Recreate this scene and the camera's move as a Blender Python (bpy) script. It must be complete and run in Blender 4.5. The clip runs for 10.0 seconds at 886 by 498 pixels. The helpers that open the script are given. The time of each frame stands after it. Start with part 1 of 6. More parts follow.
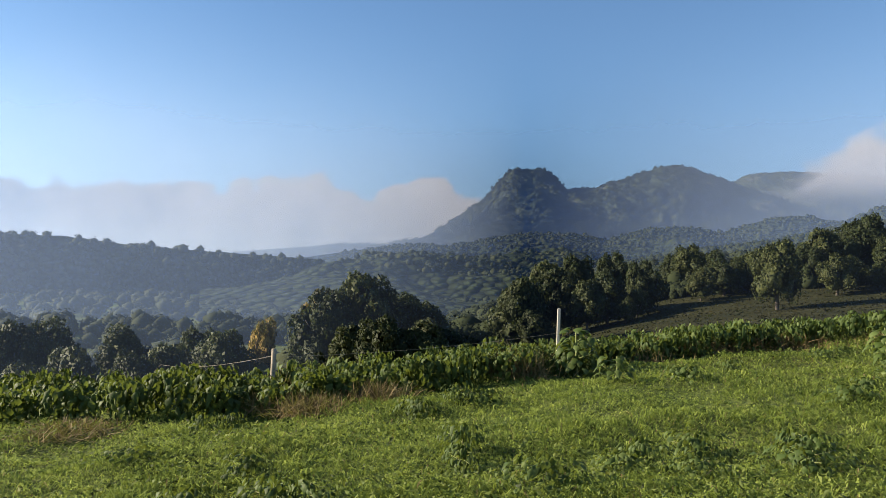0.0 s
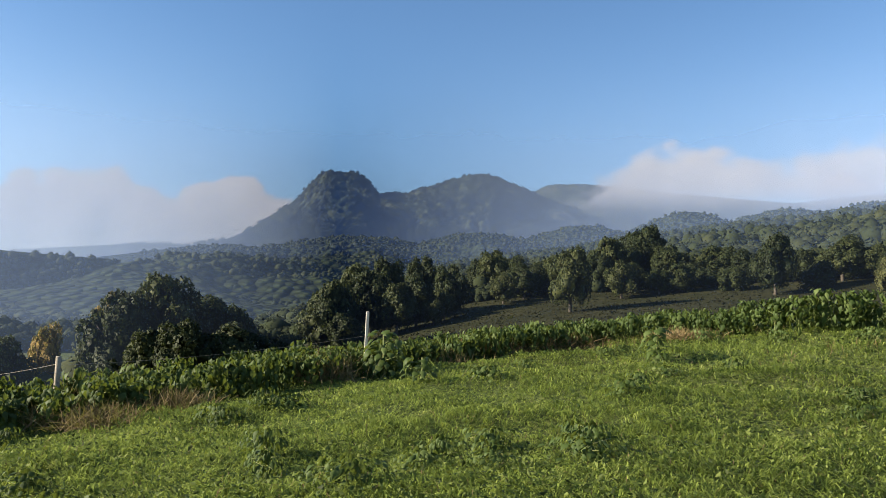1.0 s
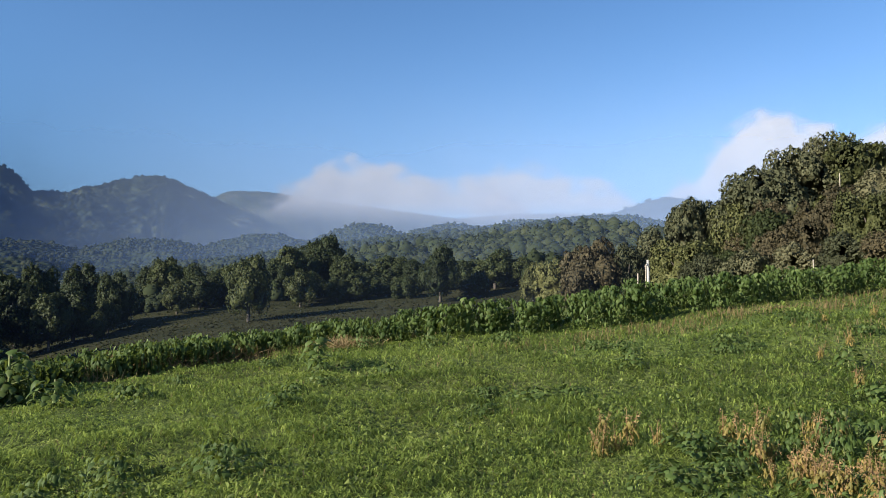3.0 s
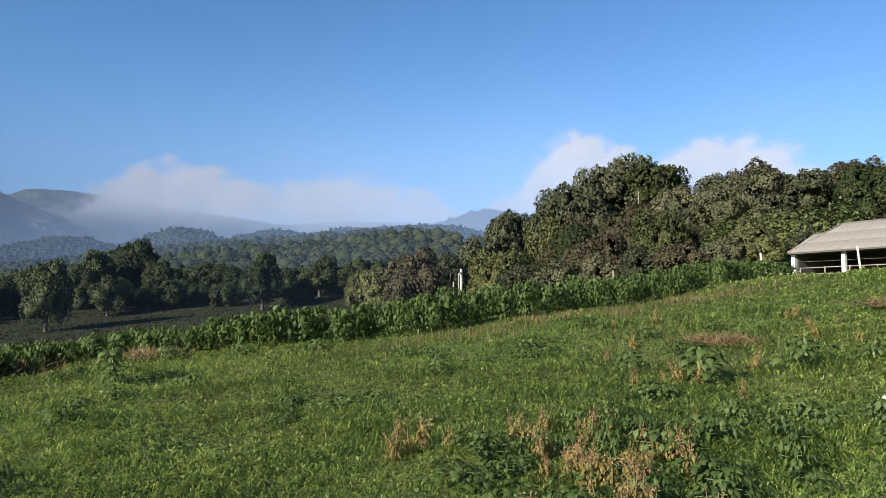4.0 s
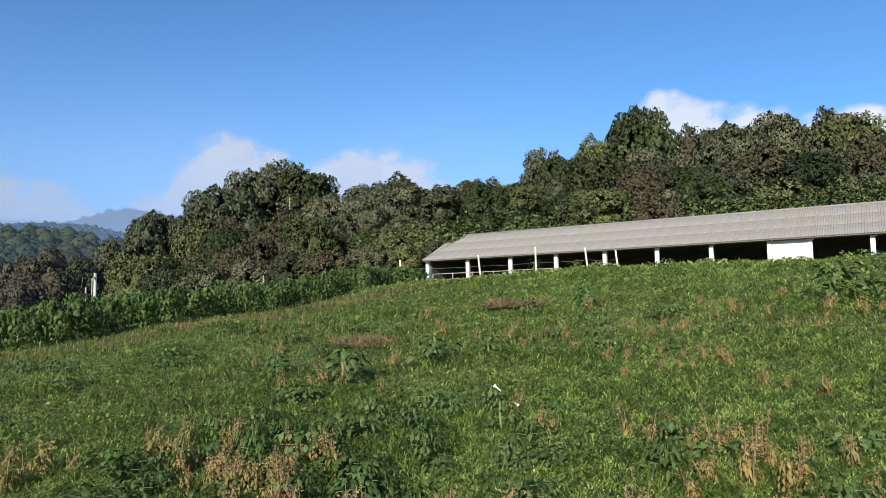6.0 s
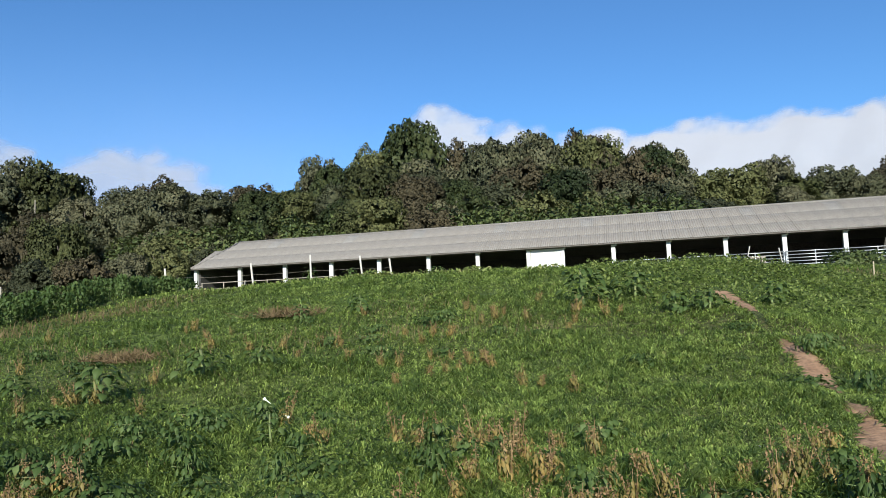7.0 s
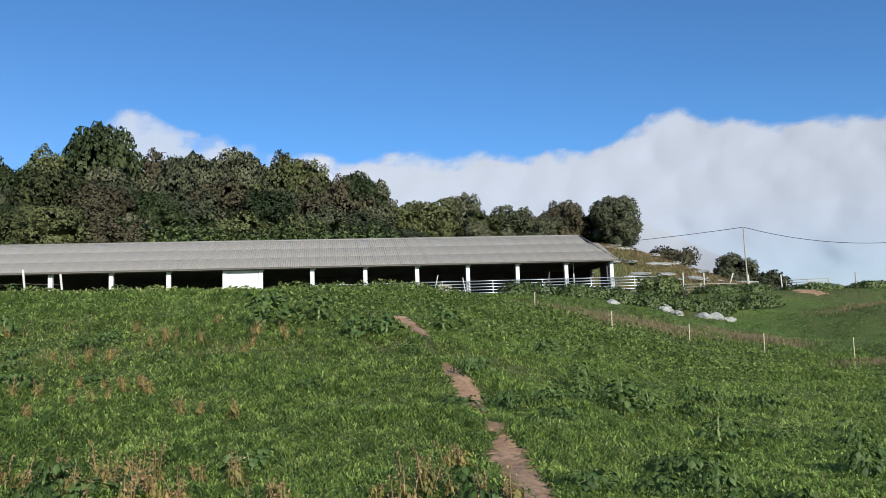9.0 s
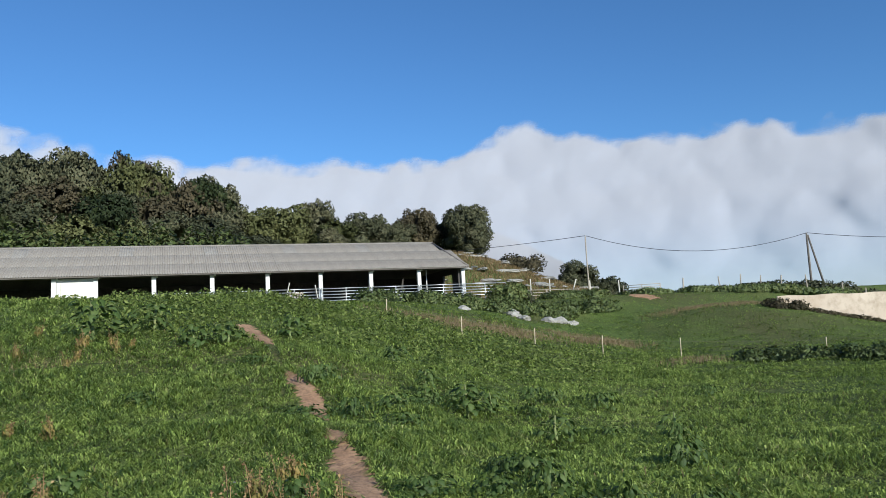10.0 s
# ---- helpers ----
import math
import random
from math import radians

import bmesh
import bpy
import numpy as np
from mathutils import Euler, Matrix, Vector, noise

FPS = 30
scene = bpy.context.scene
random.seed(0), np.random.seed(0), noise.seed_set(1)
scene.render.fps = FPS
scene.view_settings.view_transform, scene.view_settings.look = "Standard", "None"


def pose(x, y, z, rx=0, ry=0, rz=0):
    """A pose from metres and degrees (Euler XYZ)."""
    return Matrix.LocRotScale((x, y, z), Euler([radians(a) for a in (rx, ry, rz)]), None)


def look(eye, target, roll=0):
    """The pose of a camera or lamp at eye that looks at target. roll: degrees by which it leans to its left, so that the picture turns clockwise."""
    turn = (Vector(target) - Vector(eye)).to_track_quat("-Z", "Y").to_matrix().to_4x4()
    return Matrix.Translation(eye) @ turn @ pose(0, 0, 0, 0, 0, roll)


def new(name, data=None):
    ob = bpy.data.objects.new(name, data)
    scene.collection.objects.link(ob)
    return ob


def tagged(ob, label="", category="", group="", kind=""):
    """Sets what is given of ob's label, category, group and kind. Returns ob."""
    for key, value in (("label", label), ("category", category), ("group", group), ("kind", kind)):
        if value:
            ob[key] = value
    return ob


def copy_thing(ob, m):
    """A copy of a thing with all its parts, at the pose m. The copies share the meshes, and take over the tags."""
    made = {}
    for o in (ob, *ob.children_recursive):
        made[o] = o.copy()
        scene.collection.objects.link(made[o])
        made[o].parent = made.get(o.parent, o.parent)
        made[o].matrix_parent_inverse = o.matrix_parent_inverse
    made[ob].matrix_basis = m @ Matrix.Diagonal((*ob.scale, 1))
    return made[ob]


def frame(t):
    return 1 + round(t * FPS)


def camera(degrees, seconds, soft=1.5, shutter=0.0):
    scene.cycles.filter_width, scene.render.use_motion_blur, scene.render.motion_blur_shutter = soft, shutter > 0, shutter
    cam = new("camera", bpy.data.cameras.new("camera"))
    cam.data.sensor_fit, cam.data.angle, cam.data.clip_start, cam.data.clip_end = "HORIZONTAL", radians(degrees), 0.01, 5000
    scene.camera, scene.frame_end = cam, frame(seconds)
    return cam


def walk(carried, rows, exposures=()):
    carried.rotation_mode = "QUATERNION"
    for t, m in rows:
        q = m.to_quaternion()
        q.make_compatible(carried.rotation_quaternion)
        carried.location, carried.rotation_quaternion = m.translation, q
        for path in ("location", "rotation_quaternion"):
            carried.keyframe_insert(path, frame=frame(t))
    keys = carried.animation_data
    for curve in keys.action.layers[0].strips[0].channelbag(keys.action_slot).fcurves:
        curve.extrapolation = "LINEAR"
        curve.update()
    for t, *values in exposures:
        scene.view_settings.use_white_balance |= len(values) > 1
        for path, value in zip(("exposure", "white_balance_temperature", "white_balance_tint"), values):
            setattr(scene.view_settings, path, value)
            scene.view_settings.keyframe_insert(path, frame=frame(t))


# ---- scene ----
cam = camera(61.1, 10.0, soft=0.85)
PATH = [
    (0.0, (0.000, 0.000, 1.600), (-3.106, 9.493, 2.086), 0.97),
    (0.5, (0.021, 0.019, 1.593), (-1.799, 9.837, 2.129), 1.36),
    (1.0, (0.058, -0.089, 1.605), (-0.607, 9.872, 2.177), 1.17),
    (1.5, (0.114, -0.063, 1.600), (0.560, 9.908, 2.214), 1.05),
    (2.0, (0.183, -0.031, 1.592), (1.882, 9.802, 2.250), 0.84),
    (2.2, (0.214, -0.049, 1.620), (2.302, 9.708, 2.280), 0.48),
    (3.3, (0.547, -0.120, 1.658), (4.642, 8.969, 2.444), 0.41),
    (3.5, (0.612, -0.165, 1.657), (5.215, 8.676, 2.457), 0.15),
    (4.0, (0.696, -0.248, 1.643), (6.174, 8.073, 2.515), 0.33),
    (4.5, (0.724, -0.312, 1.643), (6.800, 7.576, 2.578), 0.42),
    (5.0, (0.774, -0.299, 1.636), (7.921, 6.630, 2.591), -0.02),
    (5.2, (0.765, -0.290, 1.621), (8.417, 6.076, 2.577), -0.24),
    (6.3, (0.687, -0.267, 1.657), (9.613, 4.147, 2.571), -1.35),
    (6.5, (0.717, -0.261, 1.667), (9.922, 3.537, 2.589), -1.68),
    (7.0, (0.742, -0.307, 1.649), (10.432, 1.982, 2.581), -2.44),
    (7.5, (0.884, -0.404, 1.638), (10.785, 0.633, 2.589), -2.84),
    (8.0, (0.915, -0.500, 1.642), (10.869, -0.481, 2.597), -2.73),
    (8.5, (0.974, -0.648, 1.648), (10.880, -1.566, 2.661), -2.67),
    (9.0, (1.036, -0.789, 1.625), (10.853, -2.350, 2.714), -2.13),
    (9.5, (1.051, -0.871, 1.621), (10.678, -3.338, 2.736), -2.69),
    (10.0, (1.134, -0.976, 1.591), (10.467, -4.395, 2.690), -3.26),
]
EXPOSURES = [(0.0, 1.22, 7900, 6), (1.5, 1.24, 7350, 6), (3.5, 1.03, 6700, 5), (5.0, 0.90, 6350, 4), (7.5, 0.66, 5950, 2), (10.0, 0.54, 5850, 2)]
walk(cam, [(t, look(eye, target, roll)) for t, eye, target, roll in PATH], EXPOSURES)


# ---- light ----
SUN_AZ, SUN_EL = -102.0, 21.0      # degrees, clockwise from +y, and above the horizon
world = bpy.data.worlds.new("world")
scene.world = world
world.use_nodes = True
wn, wl = world.node_tree.nodes, world.node_tree.links
sky = wn.new("ShaderNodeTexSky")
sky.sky_type = "NISHITA"
sky.sun_disc = False
sky.sun_elevation = radians(SUN_EL)
sky.sun_rotation = radians(SUN_AZ)
sky.altitude = 900
sky.air_density = 1.0
sky.dust_density = 0.35
sky.ozone_density = 6.5
wl.new(sky.outputs[0], wn["Background"].inputs[0])
wn["Background"].inputs[1].default_value = 0.094

sun = new("sun", bpy.data.lights.new("sun", "SUN"))
sun.data.energy = 5.0
sun.data.angle = radians(0.6)
sun.data.color = (1.0, 0.93, 0.84)
_a, _e = radians(SUN_AZ), radians(SUN_EL)
SUN_DIR = Vector((math.sin(_a) * math.cos(_e), math.cos(_a) * math.cos(_e), math.sin(_e)))
sun.matrix_world = look(SUN_DIR * 100, (0, 0, 0))

# ---- terrain ----
def sstep(a, b, v):
    u = np.clip((v - a) / (b - a), 0.0, 1.0)
    return u * u * (3 - 2 * u)


def value_noise(x, y, seed):
    """Smooth noise from 0 to 1."""
    def corner(i, j):
        h = np.sin(i * 127.1 + j * 311.7 + seed * 74.7) * 43758.5453
        return h - np.floor(h)
    i, j = np.floor(x), np.floor(y)
    u, v = sstep(0, 1, x - i), sstep(0, 1, y - j)
    return (corner(i, j) * (1 - u) + corner(i + 1, j) * u) * (1 - v) + (corner(i, j + 1) * (1 - u) + corner(i + 1, j + 1) * u) * v


def crop_line(x):
    """The middle of the crop row: y for a given x."""
    x = np.asarray(x, float)
    return 18.2 + 3.6 * np.exp(-((x - 4.0) / 4.0) ** 2) - 7.8 * sstep(1, -9, x) + 0.3 * np.clip(x - 22, 0, 60)


def edge(x, y):
    """Metres beyond the crop row."""
    return y - crop_line(x) - 1.0


def ground_z(x, y):
    x, y = np.asarray(x, float), np.asarray(y, float)
    d = np.hypot(x, y)
    low = sstep(-9, -26, y)
    shift = 1.3 * np.clip(-3 - y, 0, 28) * (1 - sstep(40 + 12 * low, 58 + 20 * low, x))
    u = x + 0.22 * np.clip(y - 6, 0, 30) * (1 - sstep(12, 22, x)) - shift
    near = 3.5 * sstep(4, 34, u) + 0.95 * sstep(36, 58, x) * (1 - 0.8 * low * (1 - sstep(56, 64, x)))
    near = near + np.where(x < 0, 0.075, 0.03 * (1 - sstep(0, 12, x))) * x
    near = near + np.clip(y, 0, 45) * (0.002 + 0.011 * sstep(0, 9, x)) - 0.35 * sstep(-3, -14, y)
    east = sstep(67, 92, x + 0.1 * np.minimum(y, 0)) * (8.0 - 7.5 * sstep(-34, -62, y))
    east = east + 2.2 * np.exp(-((x - 47) ** 2 + (y + 43) ** 2) / 70)
    near = near + east - 0.42 * np.exp(-((x - 32) / 10) ** 2 - ((y - 20) / 7.5) ** 2)
    valley = -5.5 + 0.085 * np.clip(x, 0, 190) - 0.17 * np.clip(-x, 0, 60) - 0.3 * np.clip(-x - 60, 0, 60) + 2.5 * sstep(60, 110, x)
    valley = valley + 0.062 * np.clip(d - 165, 0, 900) + 0.05 * np.clip(x, 0, 600) * sstep(180, 420, d)
    bearing = np.degrees(np.arctan2(x, np.maximum(y, 0.001)))
    valley = valley + 0.05 * np.clip(d - 112, 0, 78) * sstep(-16, -4, bearing) * (1 - sstep(30, 38, bearing)) * (y > 0)
    bend = sstep(1, 34, edge(x, y)) * (1 - sstep(50, 80, x) * (1 - sstep(40, 70, edge(x, y))))
    z = near * (1 - bend) + valley * bend
    west = sstep(14, 60, -x) * (1 - bend)
    z = z - west * 0.11 * np.clip(-x - 14, 0, 150)
    z = z + (0.16 * (value_noise(x * 0.9, y * 0.9, 2) - 0.5) + 0.10 * (value_noise(x * 0.35, y * 0.35, 5) - 0.5)) * sstep(3, 6, d) * (1 - sstep(55, 75, d))
    z = z + 0.05 * np.sin(x * 1.3 + 0.7 * y) * np.sin(y * 1.1 - 0.4 * x) * (d < 60) + 0.4 * np.sin(x * 0.05) * np.sin(y * 0.043 + 1) * sstep(45, 120, d)
    return z


def gz(x, y):
    return float(ground_z(x, y))


# ---- end of terrain ----

# ---- helpers of this scene ----
def mesh_from(name, verts, faces, mat, smooth=False, normals=None):
    me = bpy.data.meshes.new(name)
    verts = np.asarray(verts, dtype=np.float32)
    faces = np.asarray(faces, dtype=np.int32)
    n, k = faces.shape
    me.vertices.add(len(verts))
    me.vertices.foreach_set("co", verts.ravel())
    me.loops.add(n * k)
    me.loops.foreach_set("vertex_index", faces.ravel())
    me.polygons.add(n)
    me.polygons.foreach_set("loop_start", np.arange(0, n * k, k, dtype=np.int32))
    me.polygons.foreach_set("loop_total", np.full(n, k, dtype=np.int32))
    if smooth:
        me.polygons.foreach_set("use_smooth", np.ones(n, dtype=bool))
    me.update(calc_edges=True)
    me.validate()
    me.materials.append(mat)
    if normals is not None:
        me.normals_split_custom_set_from_vertices(np.asarray(normals, dtype=np.float32))
    return me


def bm_mesh(name, bm, mat, smooth=False):
    me = bpy.data.meshes.new(name)
    bm.normal_update()
    bm.to_mesh(me)
    bm.free()
    me.materials.append(mat)
    if smooth:
        for p in me.polygons:
            p.use_smooth = True
    return me


def part(name, me, parent, label="", m=None):
    """One mesh object under a thing or a part; me is a mesh."""
    ob = new(name, me)
    ob.parent = parent
    if m is not None:
        ob.matrix_basis = m
    if label:
        ob["label"] = label
    return ob


def thing(name, m, label, category, group="", kind=""):
    return place(tagged(new(name), label, category, group, kind), m)


def place(ob, m):
    ob.matrix_basis = m
    return ob


def box(bm, x0, x1, y0, y1, z0, z1, bevel=0.0, m=None):
    r = bmesh.ops.create_cube(bm, size=1.0)
    mm = Matrix.Translation(((x0 + x1) / 2, (y0 + y1) / 2, (z0 + z1) / 2)) @ Matrix.Diagonal((x1 - x0, y1 - y0, z1 - z0, 1))
    if m is not None:
        mm = m @ mm
    bmesh.ops.transform(bm, matrix=mm, verts=r["verts"])
    if bevel:
        es = {e for v in r["verts"] for e in v.link_edges}
        bmesh.ops.bevel(bm, geom=list(es), offset=bevel, segments=1, affect="EDGES")


def tube(bm, a, b, r0, r1=None, n=8, bow=0.0, segs=1):
    """A round bar from a to b, tapered, closed at both ends."""
    a, b = Vector(a), Vector(b)
    r1 = r0 if r1 is None else r1
    axis = (b - a).normalized()
    u = axis.orthogonal().normalized()
    w = axis.cross(u)
    rings = []
    for i in range(segs + 1):
        s = i / segs
        c = a.lerp(b, s) + u * bow * math.sin(math.pi * s)
        r = r0 + (r1 - r0) * s
        rings.append([bm.verts.new(c + (u * math.cos(2 * math.pi * k / n) + w * math.sin(2 * math.pi * k / n)) * r) for k in range(n)])
    for p, q in zip(rings, rings[1:]):
        for k in range(n):
            bm.faces.new((p[k], p[(k + 1) % n], q[(k + 1) % n], q[k]))
    bm.faces.new(rings[0][::-1])
    bm.faces.new(rings[-1])


# ---- materials ----
def material(name, rough=0.8, metal=0.0, spec=0.3):
    m = bpy.data.materials.new(name)
    m.use_nodes = True
    b = m.node_tree.nodes["Principled BSDF"]
    b.inputs["Roughness"].default_value = rough
    b.inputs["Metallic"].default_value = metal
    b.inputs["Specular IOR Level"].default_value = spec
    return m, m.node_tree.nodes, m.node_tree.links, b


def ramp(nodes, stops):
    r = nodes.new("ShaderNodeValToRGB")
    while len(r.color_ramp.elements) < len(stops):
        r.color_ramp.elements.new(0.5)
    for e, (p, c) in zip(r.color_ramp.elements, stops):
        e.position, e.color = p, (*c, 1)
    return r


def noise_of(nodes, links, scale, detail=4.0, coord="Object", rough=0.6):
    tc = nodes.new("ShaderNodeTexCoord")
    n = nodes.new("ShaderNodeTexNoise")
    n.inputs["Scale"].default_value = scale
    n.inputs["Detail"].default_value = detail
    n.inputs["Roughness"].default_value = rough
    links.new(tc.outputs[coord], n.inputs["Vector"])
    return n


def mixed(nodes, links, fac, a, b, mode="MIX"):
    x = nodes.new("ShaderNodeMix")
    x.data_type, x.blend_type = "RGBA", mode
    for sock, v in ((x.inputs["Factor"], fac), (x.inputs["A"], a), (x.inputs["B"], b)):
        if isinstance(v, bpy.types.NodeSocket):
            links.new(v, sock)
        elif isinstance(v, tuple):
            sock.default_value = (*v, 1)
        else:
            sock.default_value = v
    return x.outputs["Result"]


def bumped(nodes, links, b, height, strength, distance):
    k = nodes.new("ShaderNodeBump")
    k.inputs["Strength"].default_value = strength
    k.inputs["Distance"].default_value = distance
    links.new(height, k.inputs["Height"])
    links.new(k.outputs[0], b.inputs["Normal"])


def surface(name, c0, c1, c2, scale, fine, rough=0.85, bump=0.3, dist=0.02, metal=0.0, spec=0.3):
    """Two scales of variation between three colours, with fine relief."""
    m, n, l, b = material(name, rough, metal, spec)
    big, small = noise_of(n, l, scale, 5), noise_of(n, l, fine, 6)
    r1 = ramp(n, [(0.32, c0), (0.68, c1)])
    l.new(big.outputs["Fac"], r1.inputs[0])
    r2 = ramp(n, [(0.45, (0, 0, 0)), (0.72, (1, 1, 1))])
    l.new(small.outputs["Fac"], r2.inputs[0])
    l.new(mixed(n, l, r2.outputs[0], r1.outputs[0], c2), b.inputs["Base Color"])
    bumped(n, l, b, small.outputs["Fac"], bump, dist)
    return m


def leafy(name, stops, island=0.8, through_light=0.35, rough=0.55, patch=0.4, spec=0.35, plant=0.3, fine=0.0, glow=0.5):
    """Leaves: the colour varies from leaf to leaf, from plant to plant and in patches; light shines through."""
    m, n, l, b = material(name, rough, 0.0, spec)
    geo, info = n.new("ShaderNodeNewGeometry"), n.new("ShaderNodeObjectInfo")
    nz = noise_of(n, l, patch, 3)
    a1 = n.new("ShaderNodeMath"); a1.operation = "MULTIPLY_ADD"
    l.new(geo.outputs["Random Per Island"], a1.inputs[0]); a1.inputs[1].default_value = island * 0.5
    a2 = n.new("ShaderNodeMath"); a2.operation = "MULTIPLY"; a2.inputs[1].default_value = plant
    l.new(info.outputs["Random"], a2.inputs[0]); l.new(a2.outputs[0], a1.inputs[2])
    a3 = n.new("ShaderNodeMath"); a3.operation = "MULTIPLY_ADD"; a3.inputs[1].default_value = 0.7
    l.new(nz.outputs["Fac"], a3.inputs[0]); l.new(a1.outputs[0], a3.inputs[2])
    a4 = n.new("ShaderNodeMath"); a4.operation = "SUBTRACT"; a4.inputs[1].default_value = 0.2
    l.new(a3.outputs[0], a4.inputs[0])
    if fine:
        tiny = noise_of(n, l, fine, 2, "Object", 0.7)
        a5 = n.new("ShaderNodeMath"); a5.operation = "MULTIPLY_ADD"; a5.inputs[1].default_value = 1.1
        l.new(tiny.outputs["Fac"], a5.inputs[0]); l.new(a4.outputs[0], a5.inputs[2])
        a4 = n.new("ShaderNodeMath"); a4.operation = "SUBTRACT"; a4.inputs[1].default_value = 0.55
        l.new(a5.outputs[0], a4.inputs[0])
        bumped(n, l, b, tiny.outputs["Fac"], 0.9, 0.6 / fine)
    r = ramp(n, stops)
    l.new(a4.outputs[0], r.inputs[0])
    l.new(r.outputs[0], b.inputs["Base Color"])
    if through_light:
        tr = n.new("ShaderNodeBsdfTranslucent")
        l.new(mixed(n, l, glow, r.outputs[0], (0.28, 0.34, 0.05)), tr.inputs["Color"])
        mx = n.new("ShaderNodeMixShader")
        mx.inputs[0].default_value = through_light
        out = n["Material Output"]
        l.new(b.outputs[0], mx.inputs[1]); l.new(tr.outputs[0], mx.inputs[2]); l.new(mx.outputs[0], out.inputs[0])
    return m


M_OAK = leafy("oak leaves", [(0.1, (0.031, 0.035, 0.017)), (0.5, (0.073, 0.077, 0.040)), (0.9, (0.143, 0.131, 0.071))], 0.38, 0.22, 0.7, 2.2, 0.2, 0.6, 34.0, 0.06)
M_OLIVE = leafy("olive oak leaves", [(0.1, (0.031, 0.035, 0.013)), (0.5, (0.073, 0.079, 0.027)), (0.9, (0.139, 0.139, 0.053))], 0.45, 0.22, 0.7, 2.2, 0.2, 0.6, 34.0, 0.06)
M_OAKDRY = leafy("drying oak leaves", [(0.1, (0.032, 0.028, 0.015)), (0.5, (0.071, 0.059, 0.032)), (0.9, (0.126, 0.098, 0.053))], 0.5, 0.2, 0.75, 2.2, 0.2, 0.4, 34.0, 0.04)
M_BROAD = leafy("broad tree leaves", [(0.1, (0.013, 0.020, 0.008)), (0.5, (0.031, 0.042, 0.014)), (0.9, (0.076, 0.083, 0.029))], 0.45, 0.2, 0.65, 2.2, 0.2, 0.4, 34.0, 0.12)
M_GOLD = leafy("yellow leaves", [(0.1, (0.12, 0.075, 0.02)), (0.5, (0.22, 0.145, 0.035)), (0.9, (0.34, 0.24, 0.07))], 0.7, 0.2, 0.7, 2.2, 0.2, 0.3, 26.0)
M_BUSH = leafy("bush leaves", [(0.1, (0.032, 0.046, 0.015)), (0.5, (0.078, 0.104, 0.029)), (0.9, (0.160, 0.172, 0.055))], 0.9, 0.2, 0.6)
M_CROP = leafy("large crop leaves", [(0.1, (0.023, 0.040, 0.011)), (0.5, (0.054, 0.085, 0.021)), (0.85, (0.111, 0.146, 0.046)), (1, (0.217, 0.209, 0.085))], 0.9, 0.25, 0.6, 0.4, 0.2)
M_GRASS = leafy("grass blades", [(0.12, (0.050, 0.075, 0.016)), (0.50, (0.165, 0.225, 0.048)), (0.85, (0.320, 0.380, 0.095)), (1.0, (0.44, 0.39, 0.18))], 1.1, 0.4, 0.65, 0.9, 0.08)
# lush green, raised further to paint in the brightness of front-lit grass
M_LUSH_SUNNY = leafy("lush grass with painted sunlight", [(0.12, (0.110, 0.160, 0.038)), (0.48, (0.300, 0.395, 0.090)), (0.85, (0.480, 0.560, 0.150)), (1.0, (0.56, 0.53, 0.24))], 1.0, 0.42, 0.65, 0.9, 0.08)
M_HERB = leafy("meadow herbs", [(0.2, (0.022, 0.032, 0.010)), (0.52, (0.110, 0.142, 0.036)), (0.85, (0.235, 0.265, 0.080)), (1.0, (0.40, 0.35, 0.16))], 1.0, 0.25, 0.6, 0.7, 0.12)
M_DRY = leafy("dry brown stalks", [(0.1, (0.083, 0.053, 0.024)), (0.5, (0.169, 0.109, 0.053)), (0.9, (0.300, 0.225, 0.112))], 0.9, 0.2, 0.8)
M_DOCK = leafy("rust-brown seeds", [(0.1, (0.105, 0.058, 0.028)), (0.45, (0.215, 0.125, 0.058)), (0.9, (0.36, 0.235, 0.11))], 1.1, 0.3, 0.7, 1.5)
M_BARK = surface("bark", (0.06, 0.05, 0.04), (0.13, 0.11, 0.09), (0.035, 0.03, 0.025), 3, 25, 0.95, 0.8, 0.05)
M_STEM = surface("green stem", (0.10, 0.15, 0.04), (0.16, 0.19, 0.07), (0.20, 0.17, 0.08), 4, 40, 0.7, 0.2, 0.004)
M_ROOF = surface("fibre cement roof", (0.165, 0.146, 0.129), (0.235, 0.212, 0.188), (0.12, 0.104, 0.092), 0.7, 9, 0.9, 0.25, 0.01)
M_ROOFDARK = surface("stained skylight sheet", (0.16, 0.15, 0.14), (0.24, 0.22, 0.20), (0.11, 0.10, 0.09), 0.9, 9, 0.6, 0.2, 0.01)
M_WHITE = surface("worn white paint", (0.56, 0.54, 0.50), (0.68, 0.67, 0.64), (0.60, 0.56, 0.50), 0.8, 7, 0.8, 0.25, 0.01)
# render darkened in its colour to stand in for the barn's inner shade
M_SHADED_RENDER = surface("grey render with painted shade", (0.060, 0.055, 0.050), (0.095, 0.085, 0.075), (0.04, 0.036, 0.032), 0.6, 6, 0.95, 0.3, 0.01)
M_BARN_FLOOR = surface("trodden dark floor", (0.035, 0.028, 0.022), (0.060, 0.048, 0.036), (0.025, 0.02, 0.016), 0.7, 6, 0.95, 0.4, 0.02)
M_CONC = surface("concrete", (0.34, 0.32, 0.29), (0.46, 0.43, 0.39), (0.25, 0.23, 0.21), 0.9, 12, 0.9, 0.3, 0.01)
M_STEEL = surface("galvanised steel", (0.42, 0.43, 0.44), (0.56, 0.57, 0.58), (0.36, 0.34, 0.32), 3, 30, 0.45, 0.1, 0.002, 0.7, 0.5)
